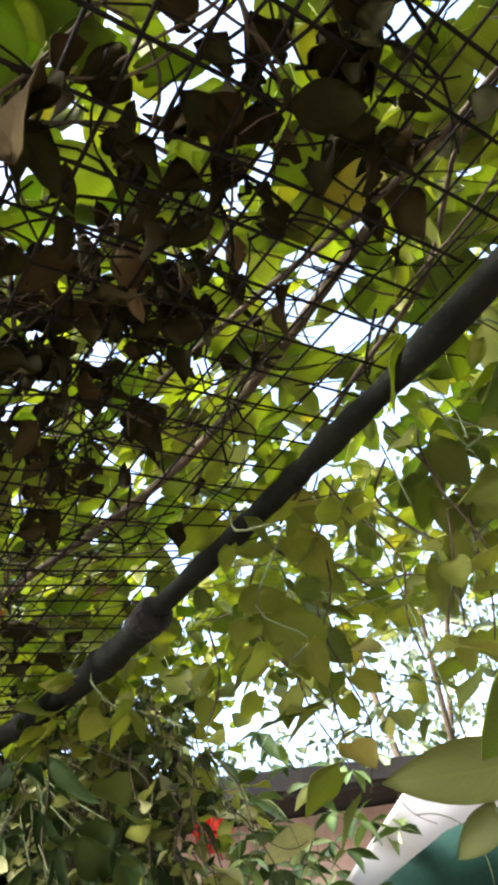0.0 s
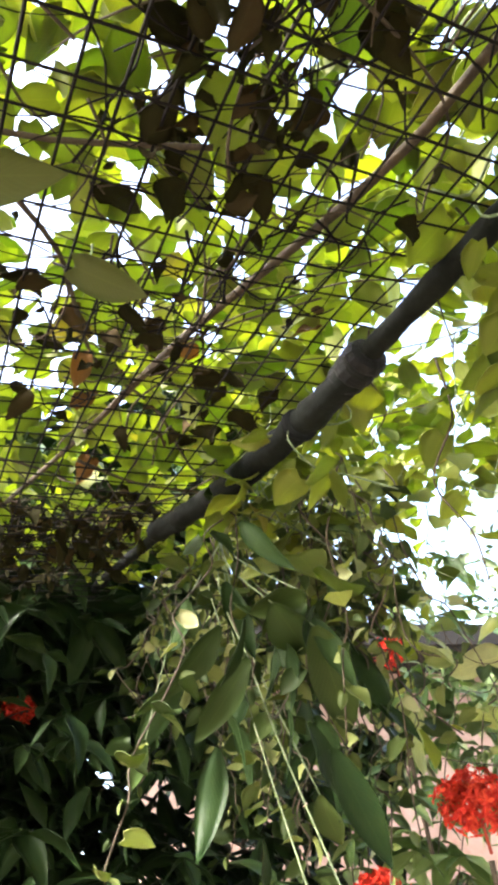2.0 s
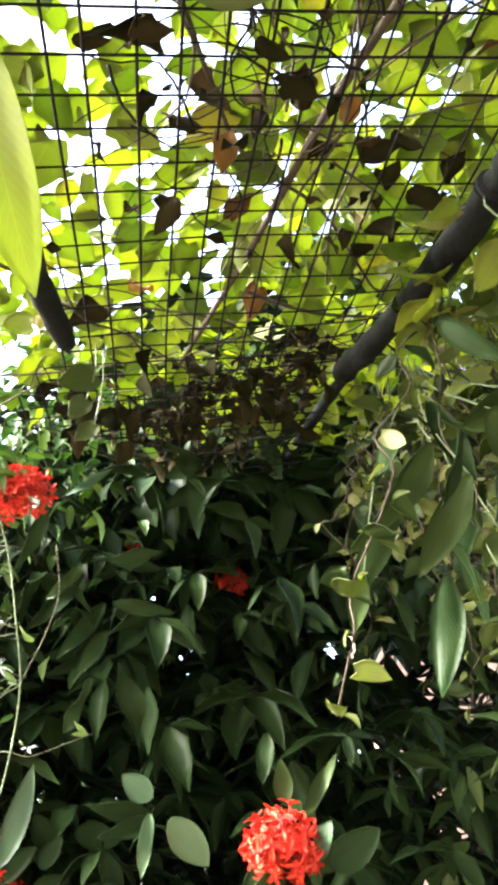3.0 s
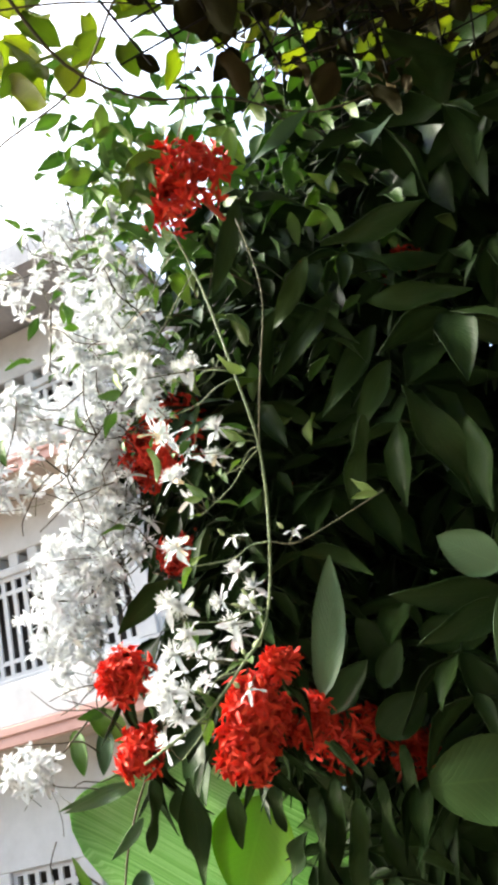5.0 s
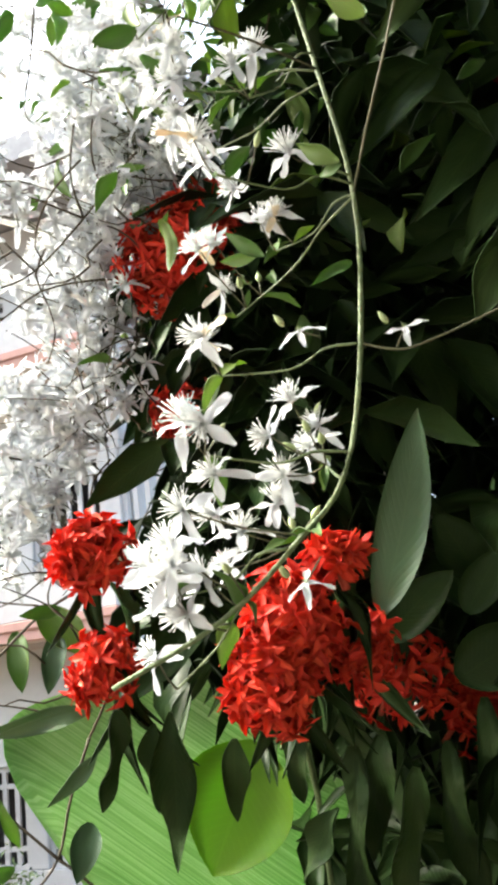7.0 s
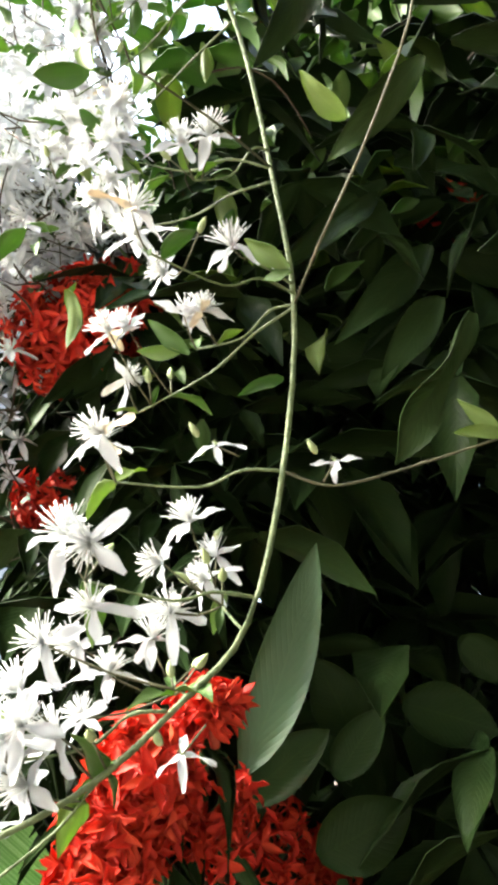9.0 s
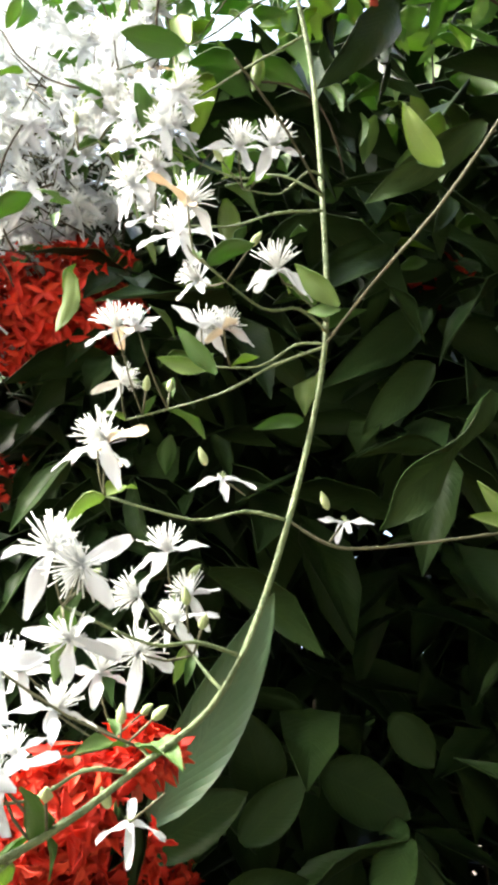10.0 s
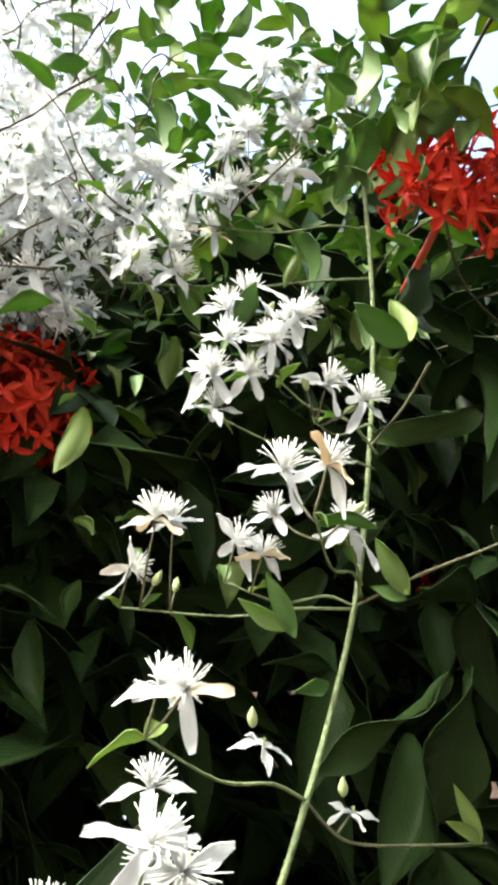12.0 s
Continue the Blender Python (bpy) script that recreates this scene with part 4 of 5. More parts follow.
MASSES = [((-0.096, 0.653, 2.665), 0.046, 30), ((-0.125, 0.68, 2.64), 0.05, 34), ((-0.17, 0.625, 2.63), 0.03, 9), ((-0.132, 0.7, 2.588), 0.05, 34), ((-0.15, 0.734, 2.544), 0.05, 34),
          ((-0.175, 0.76, 2.51), 0.045, 30), ((-0.21, 0.79, 2.475), 0.042, 24), ((-0.2, 0.783, 2.435), 0.036, 18), ((-0.255, 0.75, 2.335), 0.022, 12), ((-0.205, 0.63, 2.585), 0.03, 9),
          ((-0.107, 0.7, 2.79), 0.055, 30), ((-0.12, 0.73, 2.88), 0.055, 22), ((-0.08, 0.72, 2.71), 0.05, 26), ((-0.11, 0.66, 2.73), 0.045, 24), ((-0.075, 0.6, 2.69), 0.03, 14), ((-0.165, 0.725, 2.92), 0.05, 7), ((-0.19, 0.7, 2.82), 0.035, 5)]


def climber():
    vine = thing("white_clematis", "climbing clematis with sprays of white starry flowers", "climbing plant")
    rnd = random.Random(71)
    tube("main_stem", STEM_LINE, 0.0012, STEM, vine, "ridged pale green main stem", 0.8, 8, 0.04)
    line = [Vector(p) for p in STEM_LINE]
    places = []

    def spray(foot, anchors, rich=(1, 2, 2)):
        """A flowering side branch: it leaves the stem at foot, and each bloom stands on its own short stalk."""
        foot = Vector(foot)
        anchors = sorted((Vector(p) for p in anchors), key=lambda p: (p - foot).length)
        end = anchors[-1] + Vector((0.006, 0.006, -0.012))
        if len(anchors) == 1:
            end = foot.lerp(anchors[0], 0.7)
        bend = 0.0 if len(anchors) == 1 else 1.0
        bow = foot.lerp(end, 0.5) + Vector((0, 0.003, -0.003)) * bend
        v, f, u = tube(None, [foot, foot.lerp(end, 0.25) + Vector((0, rnd.gauss(0, 0.0015), rnd.gauss(0, 0.0015))) * bend, bow, end], 0.00062, None, taper=0.65, sides=6, wobble=0.18)
        hung("branch", mesh_of("branch", v, f, STEM, u), vine)
        line_pts = [Vector(v[i * 6:i * 6 + 6].mean(axis=0)) for i in range(len(v) // 6)]
        for p in anchors:
            q = line_pts[-1] if len(anchors) == 1 else min(line_pts, key=lambda c: abs((c - p).length - 0.015))
            for k in range(rnd.choice(rich)):
                o = p if k == 0 else p + Vector((rnd.gauss(0, 0.006), rnd.gauss(0.006, 0.004), rnd.gauss(-0.002, 0.006)))
                flower(vine, o, (o - q).normalized() * 0.5 + flower_axis(rnd), rnd, rnd.uniform(0.8, 1.06), tuple(round(c, 3) for c in p) in FADED or rnd.random() < 0.05)
                tube("stalk", [q, q.lerp(o, 0.5) + Vector((0, 0, -0.002)), o], 0.00045, STALK, vine, taper=0.8, sides=4, steps=2)
            if rnd.random() < 0.8:
                places.append(Matrix.Translation(q) @ turned(Vector((rnd.gauss(0, 0.6), rnd.gauss(-0.2, 0.5), rnd.gauss(0, 0.7))), rnd.uniform(-0.6, 0.6)) @ Matrix.Scale(rnd.uniform(0.45, 0.8), 4))
            if rnd.random() < 0.35:
                bp = q + Vector((rnd.gauss(0, 0.006), rnd.gauss(-0.004, 0.005), rnd.uniform(0.004, 0.012)))
                d = (bp - q).normalized()
                bud(vine, bp, d)
                tube("stalk", [q, bp], 0.0004, STALK, vine, sides=4, steps=2)

    for foot, anchors, rich in (((0.01, 0.47, 2.558), SPRAY_U[:5], (1, 2)), ((0.011, 0.471, 2.552), SPRAY_U[5:], (1,)), ((0.012, 0.475, 2.572), SPRAY_S, (1,)), ((0.017, 0.471, 2.5), SPRAY_V, (1,)), ((0.017, 0.472, 2.505), SPRAY_T, (1,)),
                                ((0.018, 0.474, 2.497), SPRAY_W[:2], (1,)), ((0.018, 0.474, 2.496), SPRAY_W[2:], (1,)), ((0.009, 0.472, 2.428), SPRAY_X, (1,)),
                                ((-0.004, 0.47, 2.384), SPRAY_Y[:2], (1, 2)), ((-0.008, 0.47, 2.374), SPRAY_Y[2:], (1,)), ((-0.026, 0.468, 2.354), SPRAY_Z[:5], (1,)), ((-0.032, 0.468, 2.35), SPRAY_Z[5:8], (1,)), ((-0.045, 0.468, 2.338), SPRAY_Z[8:], (1,)),
                                ((-0.022, 0.499, 2.79), UPPER[:2], (2, 3)), ((-0.02, 0.499, 2.77), UPPER[2:6], (2, 3)), ((-0.012, 0.495, 2.73), UPPER[6:9], (2,)), ((-0.003, 0.491, 2.69), UPPER[9:12], (2,)), ((0.003, 0.487, 2.66), UPPER[12:], (1, 2))):
        spray(foot, anchors, rich)
    for p, foot in (((-0.014, 0.474, 2.437), (-0.006, 0.473, 2.433)), ((0.026, 0.467, 2.43), (0.022, 0.468, 2.423)), ((-0.026, 0.478, 2.338), (-0.02, 0.47, 2.346))):
        m = Matrix.Translation(p) @ Vector((-0.2, -0.5, 0.8)).to_track_quat("Z", "Y").to_matrix().to_4x4() @ Matrix.Scale(0.75, 4)
        star = hung("flower", mesh_of("flower", *stamen_arrays(9, 6, 0.003)[:2], BUD, stamen_arrays(9, 6, 0.003)[2]), vine, "half-open four-petalled flower", m)
        for t in petal_turns(rnd):
            hung("petal", rnd.choice(PETAL_MESH), star, m=t @ Matrix.Diagonal((0.8, 0.9, 1, 1)))
        tube("stalk", [foot, p], 0.0004, STALK, vine, sides=4, steps=2)
        bud(vine, Vector(p) + Vector((-0.006, 0.0, 0.003)), (-0.5, -0.2, 0.7))
    # twig that reaches out into the shade, with its pair of leaves
    tube("twig", [(0.009, 0.472, 2.428), (0.022, 0.468, 2.422), (0.035, 0.465, 2.423), (0.06, 0.46, 2.43), (0.09, 0.453, 2.439)], 0.0006, STALK, vine, taper=0.7, sides=5)
    tube("twig", [(0.018, 0.474, 2.497), (0.022, 0.45, 2.51), (0.029, 0.412, 2.529), (0.04, 0.39, 2.57), (0.035, 0.38, 2.62)], 0.0006, STALK, vine, taper=0.7, sides=5)
    tube("twig", [(0.013, 0.477, 2.565), (-0.02, 0.44, 2.55), (-0.048, 0.413, 2.538)], 0.0006, STALK, vine, taper=0.7, sides=5)
    for base, tip, w in LEAF_PAIRS:
        base, tip = Vector(base), Vector(tip)
        v, f, u = leaf_arrays((tip - base).length, w * 0.85, "ovate" if w > 0.0078 else "lance", 0.2, 0.14, 0.06, 8, int(w * 9e4))
        hung("leaf", mesh_of("leaf", v, f, PALE, u), vine, m=facing(base, tip, (-0.12, 0.25, 2.4), rnd.uniform(-0.5, 0.5)))
    for i in range(130):
        p = rnd.choice(line[:6]) + Vector((rnd.gauss(-0.06, 0.06), 0.03 + abs(rnd.gauss(0.07, 0.07)), rnd.gauss(0.01, 0.05)))
        places.append(Matrix.Translation(p) @ turned(rand_dir(rnd, 0.2), rnd.uniform(-0.6, 0.6)) @ Matrix.Scale(rnd.uniform(0.5, 1.0), 4))
    for i in range(420):
        x, y, z = rnd.uniform(-0.14, 0.26), rnd.uniform(0.6, 1.0), rnd.uniform(2.56, 3.15)
        if x < -0.06 and z < 2.62:
            continue
        places.append(Matrix.Translation((x, y, z)) @ turned(rand_dir(rnd, 0.3), rnd.uniform(-0.8, 0.8)) @ Matrix.Scale(rnd.uniform(1.1, 1.8), 4))
    for i in range(150):
        x, y, z = rnd.uniform(-0.05, 0.2), rnd.uniform(0.56, 0.7), rnd.uniform(2.73, 3.0)
        places.append(Matrix.Translation((x, y, z)) @ turned(rand_dir(rnd, 0.3), rnd.uniform(-0.8, 0.8)) @ Matrix.Scale(rnd.uniform(0.9, 1.6), 4))
    for i in range(44):
        x, y, z = rnd.gauss(-0.032, 0.016), rnd.gauss(0.462, 0.02), rnd.gauss(2.735, 0.03)
        places.append(Matrix.Translation((x, y, z)) @ turned(rand_dir(rnd, 0.3), rnd.uniform(-0.8, 0.8)) @ Matrix.Scale(rnd.uniform(0.8, 1.25), 4))
    for i in range(34):
        x, y, z = rnd.gauss(-0.035, 0.022), rnd.gauss(0.475, 0.02), rnd.gauss(2.768, 0.02)
        places.append(Matrix.Translation((x, y, z)) @ turned(rand_dir(rnd, 0.3), rnd.uniform(-0.8, 0.8)) @ Matrix.Scale(rnd.uniform(0.7, 1.1), 4))
    leaves(vine, CKINDS, places, "leaf", PALE, coarse=CCOARSE)
    # the mass of bloom behind
    petals, tufts, stalks, twigs = [], [], [], []
    for c, r, n in MASSES:
        c = Vector(c)
        for i in range(int(n * 2.1)):
            p = c + rand_dir(rnd) * r * (0.25 + 0.95 * rnd.random() ** 0.5)
            m = Matrix.Translation(p) @ flower_axis(rnd).to_track_quat("Z", "Y").to_matrix().to_4x4() @ Matrix.Rotation(rnd.uniform(0, 6), 4, "Z") @ Matrix.Scale(rnd.uniform(0.8, 1.15), 4)
            tufts.append((rnd.choice(FAR_TUFTS), m))
            petals += [(rnd.choice(FAR_PETALS), m @ t) for t in petal_turns(rnd)]
            if i % 4 == 0:
                foot = c + Vector((rnd.gauss(0.02, 0.02), rnd.gauss(0.01, 0.02), rnd.gauss(-0.02, 0.02)))
                stalks.append((tube(None, [foot, foot.lerp(p, 0.5) + Vector((rnd.gauss(0, 0.006), rnd.gauss(0, 0.006), rnd.gauss(0, 0.006))), p], 0.00045, None, sides=3, steps=2), Matrix()))
        for k in range(9):
            a = c + Vector((rnd.gauss(0.03, 0.03), rnd.gauss(0, 0.03), rnd.gauss(0, 0.04)))
            d = Vector((-rnd.uniform(0.2, 1), rnd.gauss(0, 0.4), rnd.gauss(0, 0.6)))
            pts = []
            for q in range(5):
                pts.append(a)
                d = (d + Vector((rnd.gauss(0, 0.4), rnd.gauss(0, 0.4), rnd.gauss(0, 0.4)))).normalized()
                a = a + d * 0.02
            if min(q.x for q in pts) > c.x - r * 0.9:
                twigs.append((tube(None, pts, 0.0008, None, sides=4, taper=0.6, steps=2), Matrix()))
    for pts in ([(-0.081, 0.628, 2.646), (-0.093, 0.63, 2.635), (-0.12, 0.636, 2.606), (-0.155, 0.642, 2.575), (-0.182, 0.642, 2.565), (-0.216, 0.64, 2.563)], [(-0.12, 0.636, 2.606), (-0.155, 0.628, 2.623), (-0.182, 0.621, 2.641)],
                [(-0.12, 0.636, 2.606), (-0.125, 0.627, 2.636), (-0.115, 0.615, 2.682)], [(-0.155, 0.642, 2.575), (-0.177, 0.633, 2.601), (-0.194, 0.623, 2.629)], [(-0.182, 0.642, 2.565), (-0.2, 0.638, 2.574), (-0.223, 0.63, 2.595)]):
        tube("twig", pts, 0.0009, TWIG, vine, taper=0.6, sides=5)
        for k in range(5):
            flower(vine, Vector(pts[-1]) + Vector((rnd.gauss(0, 0.01), rnd.gauss(0, 0.008), rnd.gauss(0.004, 0.01))), flower_axis(rnd), rnd, rnd.uniform(0.85, 1.1))
    for pts in ([(-0.176, 0.83, 2.279), (-0.193, 0.83, 2.238), (-0.205, 0.83, 2.198), (-0.228, 0.83, 2.173), (-0.241, 0.83, 2.154)], [(-0.205, 0.83, 2.198), (-0.187, 0.83, 2.183), (-0.167, 0.83, 2.163)], [(-0.205, 0.83, 2.198), (-0.225, 0.83, 2.217), (-0.247, 0.83, 2.237)],
                [(-0.176, 0.83, 2.279), (-0.15, 0.8, 2.32), (-0.12, 0.76, 2.4)], [(-0.12, 0.76, 2.4), (-0.19, 0.78, 2.375), (-0.235, 0.78, 2.34), (-0.25, 0.76, 2.335)]):
        tube("twig", pts, 0.0013, TWIG, vine, taper=0.7, sides=5)
    for base, tip, w, mat in (((-0.178, 0.82, 2.221), (-0.183, 0.8, 2.187), 0.022, SIDELIT), ((-0.237, 0.83, 2.196), (-0.272, 0.81, 2.187), 0.014, PALE), ((-0.233, 0.83, 2.21), (-0.24, 0.81, 2.247), 0.01, PALE), ((-0.163, 0.78, 2.3), (-0.231, 0.76, 2.285), 0.012, SIDELIT),
                              ((-0.173, 0.79, 2.303), (-0.24, 0.77, 2.297), 0.01, SIDELIT), ((-0.166, 0.8, 2.268), (-0.194, 0.78, 2.237), 0.012, SIDELIT), ((-0.2, 0.8, 2.379), (-0.167, 0.78, 2.341), 0.03, PALE), ((-0.221, 0.8, 2.363), (-0.21, 0.78, 2.322), 0.018, PALE),
                              ((-0.188, 0.79, 2.358), (-0.187, 0.77, 2.317), 0.018, SIDELIT), ((-0.181, 0.78, 2.374), (-0.204, 0.76, 2.368), 0.012, PALE)):
        v, f, u = leaf_arrays((Vector(tip) - Vector(base)).length, w, "lance" if w < 0.013 else "ovate", 0.15, 0.15, 0.06, 10, int(w * 9000))
        hung("leaf", mesh_of("leaf", v, f, mat, u), vine, m=facing(base, tip, (0.0, 0.1, 2.3), rnd.uniform(-0.4, 0.4)))
    joined("bloom", petals, WHITE, vine)
    joined("stamen_haze", tufts, STAMEN, vine)
    joined("stalk_tangle", stalks, STALK, vine)
    joined("twig_tangle", twigs, TWIG, vine)


climber()


# ---------------------------------------------------------------- big striped leaf behind
def stripe_leaf_material():
    m, nt, b, out = material("banana_leaf")
    uv = nt.nodes.new("ShaderNodeUVMap")
    sep = nt.nodes.new("ShaderNodeSeparateXYZ")
    nt.links.new(uv.outputs[0], sep.inputs[0])
    off = maths(nt, "ABSOLUTE", maths(nt, "SUBTRACT", sep.outputs[0], 0.5))
    lie = maths(nt, "SUBTRACT", sep.outputs[1], maths(nt, "MULTIPLY", off, 0.35))
    place = nt.nodes.new("ShaderNodeCombineXYZ")
    nt.links.new(maths(nt, "MULTIPLY", lie, 210.0), place.inputs[0])
    nt.links.new(maths(nt, "MULTIPLY", off, 1.2), place.inputs[1])
    streak = node(nt, "ShaderNodeTexNoise", Scale=1.0, Detail=3.0, Roughness=0.65)
    nt.links.new(place.outputs[0], streak.inputs["Vector"])
    w = streak.outputs["Fac"]
    f = maths(nt, "ADD", maths(nt, "MULTIPLY", w, 0.75), maths(nt, "MULTIPLY", grain(nt, 9.0), 0.25))
    f = maths(nt, "MAXIMUM", f, maths(nt, "MULTIPLY", maths(nt, "LESS_THAN", off, 0.012), 0.62))
    col = ramp(nt, f, [(0.32, (0.18, 0.32, 0.12)), (0.5, (0.32, 0.48, 0.23)), (0.66, (0.56, 0.67, 0.45))])
    nt.links.new(col, b.inputs["Base Color"])
    b.inputs["Roughness"].default_value = 0.4
    bumped(nt, b, w, 0.5, 0.002)
    t = nt.nodes.new("ShaderNodeBsdfTranslucent")
    nt.links.new(mixed(nt, 1.0, col, (0.95, 1.1, 0.85), "MULTIPLY"), t.inputs[0])
    mix = nt.nodes.new("ShaderNodeMixShader")
    mix.inputs[0].default_value = 0.5
    nt.links.new(b.outputs[0], mix.inputs[1])
    nt.links.new(t.outputs[0], mix.inputs[2])
    nt.links.new(mix.outputs[0], out.inputs[0])
    return m


BANANA = stripe_leaf_material()


def banana_plant():
    plant = thing("banana_plant", "banana plant with broad bright green ribbed leaves", "banana plant")
    tube("stalk", [(0.05, 1.35, 0), (0.04, 1.32, 0.9), (0.02, 1.25, 1.7)], 0.05, STEM, plant, taper=0.5, sides=12)
    # the near half of the blade lies askew to the stalk, so that its ribs run slanting down to the margin
    for corner, ribs, run, seed in (((-0.34, 0.99, 2.3), Vector((0.24, 0.02, -0.32)), Vector((0.27, 0.06, 0.03)), 4), ((-0.17, 1.08, 2.12), Vector((0.3, 0.0, -0.34)), Vector((0.3, 0.05, 0.04)), 5)):
        v, f, u = leaf_arrays(1.0, 1.0, "torn", 0.02, 0.03, 0.008, 24, seed, 0.003)
        deep = run.cross(ribs).normalized()
        v = np.array([tuple(Vector(corner) + run * y + ribs * (x + 0.5) + deep * z * 0.4) for x, y, z in v])
        u = np.array([(0.06 + 0.4 * q, r * 0.62 - 0.4 * q) for q, r in u])
        hung("leaf", mesh_of("leaf", v, f, BANANA, u), plant)
        tube("leaf_stalk", [(0.02, 1.25, 1.6), Vector(corner) + run + ribs + Vector((0, 0.02, -0.05)), Vector(corner) + run + ribs * 0.5], 0.012, STEM, plant, taper=0.5)
    # a smooth yellow-green leaf in the light before it
    v, f, u = leaf_arrays(0.105, 0.092, "ovate", 0.1, 0.14, 0.04, 12, 9, 0.0008)
    glow_leaf = leaf_material("sunlit_leaf", [(0.0, (0.13, 0.27, 0.025)), (1.0, (0.17, 0.31, 0.03))], 0.5, 0.45, 0.15, 0.1)
    hung("leaf", mesh_of("leaf", v, f, glow_leaf, u), plant, "smooth yellow-green leaf", facing((-0.045, 0.86, 2.255), (-0.105, 0.86, 2.16), (-0.1, 0.1, 2.34), 0.1))
    tube("leaf_stalk", [(0.02, 1.25, 1.6), (0.0, 0.95, 2.2), (-0.03, 0.86, 2.25)], 0.004, STEM, plant, taper=0.5)


banana_plant()


# ---------------------------------------------------------------- house across the yard
HP, HD = Vector((-3.55, 9.54, 0)), Vector((-0.935, 0.354, 0)).normalized()
HOUSE = Matrix(((-HD.x, HD.y, 0, HP.x), (-HD.y, -HD.x, 0, HP.y), (0, 0, 1, 0), (0, 0, 0, 1)))   # local x to the right, y into the house


def house():
    h = tagged(new("house"), "three-storey white plastered house with pink slab bands", "house")
    h.matrix_world = HOUSE
    X0, X1 = -7.0, 2.6

    def slab(name, mat, *b, label=""):
        bm = bmesh.new()
        box(bm, *b)
        bmesh.ops.bevel(bm, geom=bm.edges[:], offset=0.012, segments=1, affect="EDGES")
        return part(name, bm, mat, h, label)

    # walls with openings: piers, sills and lintels storey by storey
    bays = [X0 + 0.25 + 1.15 * k for k in range(9)]
    for f, (z0, sill, head, top) in enumerate(((0.0, 0.72, 1.72, 2.95), (2.95, 3.72, 4.92, 5.95), (5.95, 6.5, 7.2, 8.1))):
        slab("wall", PLASTER, X0, X1, 0, 0.25, z0, sill)
        slab("wall", PLASTER, X0, X1, 0, 0.25, head + (0.25 if f else 0.0), top)
        if f:
            # transom band pierced by small square holes
            slab("wall", PLASTER, X0, X1, 0.004, 0.24, head, head + 0.1)
            for b in bays:
                for q in range(4):
                    slab("wall", PLASTER, b + 0.02 + q * 0.28, b + 0.16 + q * 0.28, 0.01, 0.24, head + 0.1, head + 0.25)
        for b in bays:
            slab("wall", PLASTER, b - 0.12, b + 0.12, -0.002, 0.25, sill, head)
            w = tagged(new("window"), "", "")
            w.parent = h
            x0, x1 = b + 0.12, b + 1.03
            bm = bmesh.new()
            for s in (sill, head - 0.05):
                box(bm, x0, x1, 0.05, 0.1, s, s + 0.05)
            for s in (x0, x1 - 0.05):
                box(bm, s, s + 0.05, 0.052, 0.098, sill + 0.05, head - 0.05)
            part("frame", bm, PLASTER, w)
            for k in range(1, 6):
                bm = bmesh.new()
                xx = x0 + (x1 - x0) * k / 6
                box(bm, xx - 0.028, xx + 0.028, 0.06, 0.09, sill + 0.05, head - 0.05)
                part("bar", bm, PLASTER, w)
            for zz in (sill + 0.17, head - 0.22):
                bm = bmesh.new()
                box(bm, x0 + 0.05, x1 - 0.05, 0.064, 0.086, zz, zz + 0.05)
                part("bar", bm, PLASTER, w)
    # one dark sheet; the dimness of the rooms is put into its colour
    slab("room", DIMPANEL, X0, X1, 1.6, 1.7, 0, 8.1, label="dark panel coloured for the dim interior behind the bars")
    slab("wall", PLASTER, X1 - 0.25, X1, 0.25, 7, 0, 8.1)
    for z in (2.9, 5.74):
        slab("canopy_slab", SOFFIT, X0, X1 + 0.3, -0.85, -0.004, z - 0.02, z + 0.14)
        slab("band", PINK, X0, X1 + 0.33, -0.9, -0.854, z, z + 0.2, label="pink painted slab edge")
        slab("band", PINK, X0, X1 + 0.34, -0.93, -0.904, z + 0.11, z + 0.2, label="pink painted slab edge")
        slab("floor_slab", PLASTER, X0, X1, 0.254, 6.9, z - 0.05, z + 0.1)
        slab("parapet", PLASTER, X0, X1 + 0.3, -0.86, -0.76, z + 0.204, z + 0.62, label="white balcony parapet")
    bm = bmesh.new()
    box(bm, X0 - 0.3, X1 + 0.7, -1.1, 7.4, 8.14, 8.3)
    box(bm, X0 - 0.3, X1 + 0.72, -1.16, -1.104, 8.06, 8.38)
    part("roof", bm, ROOFM, h, "grey overhanging roof edge")


house()


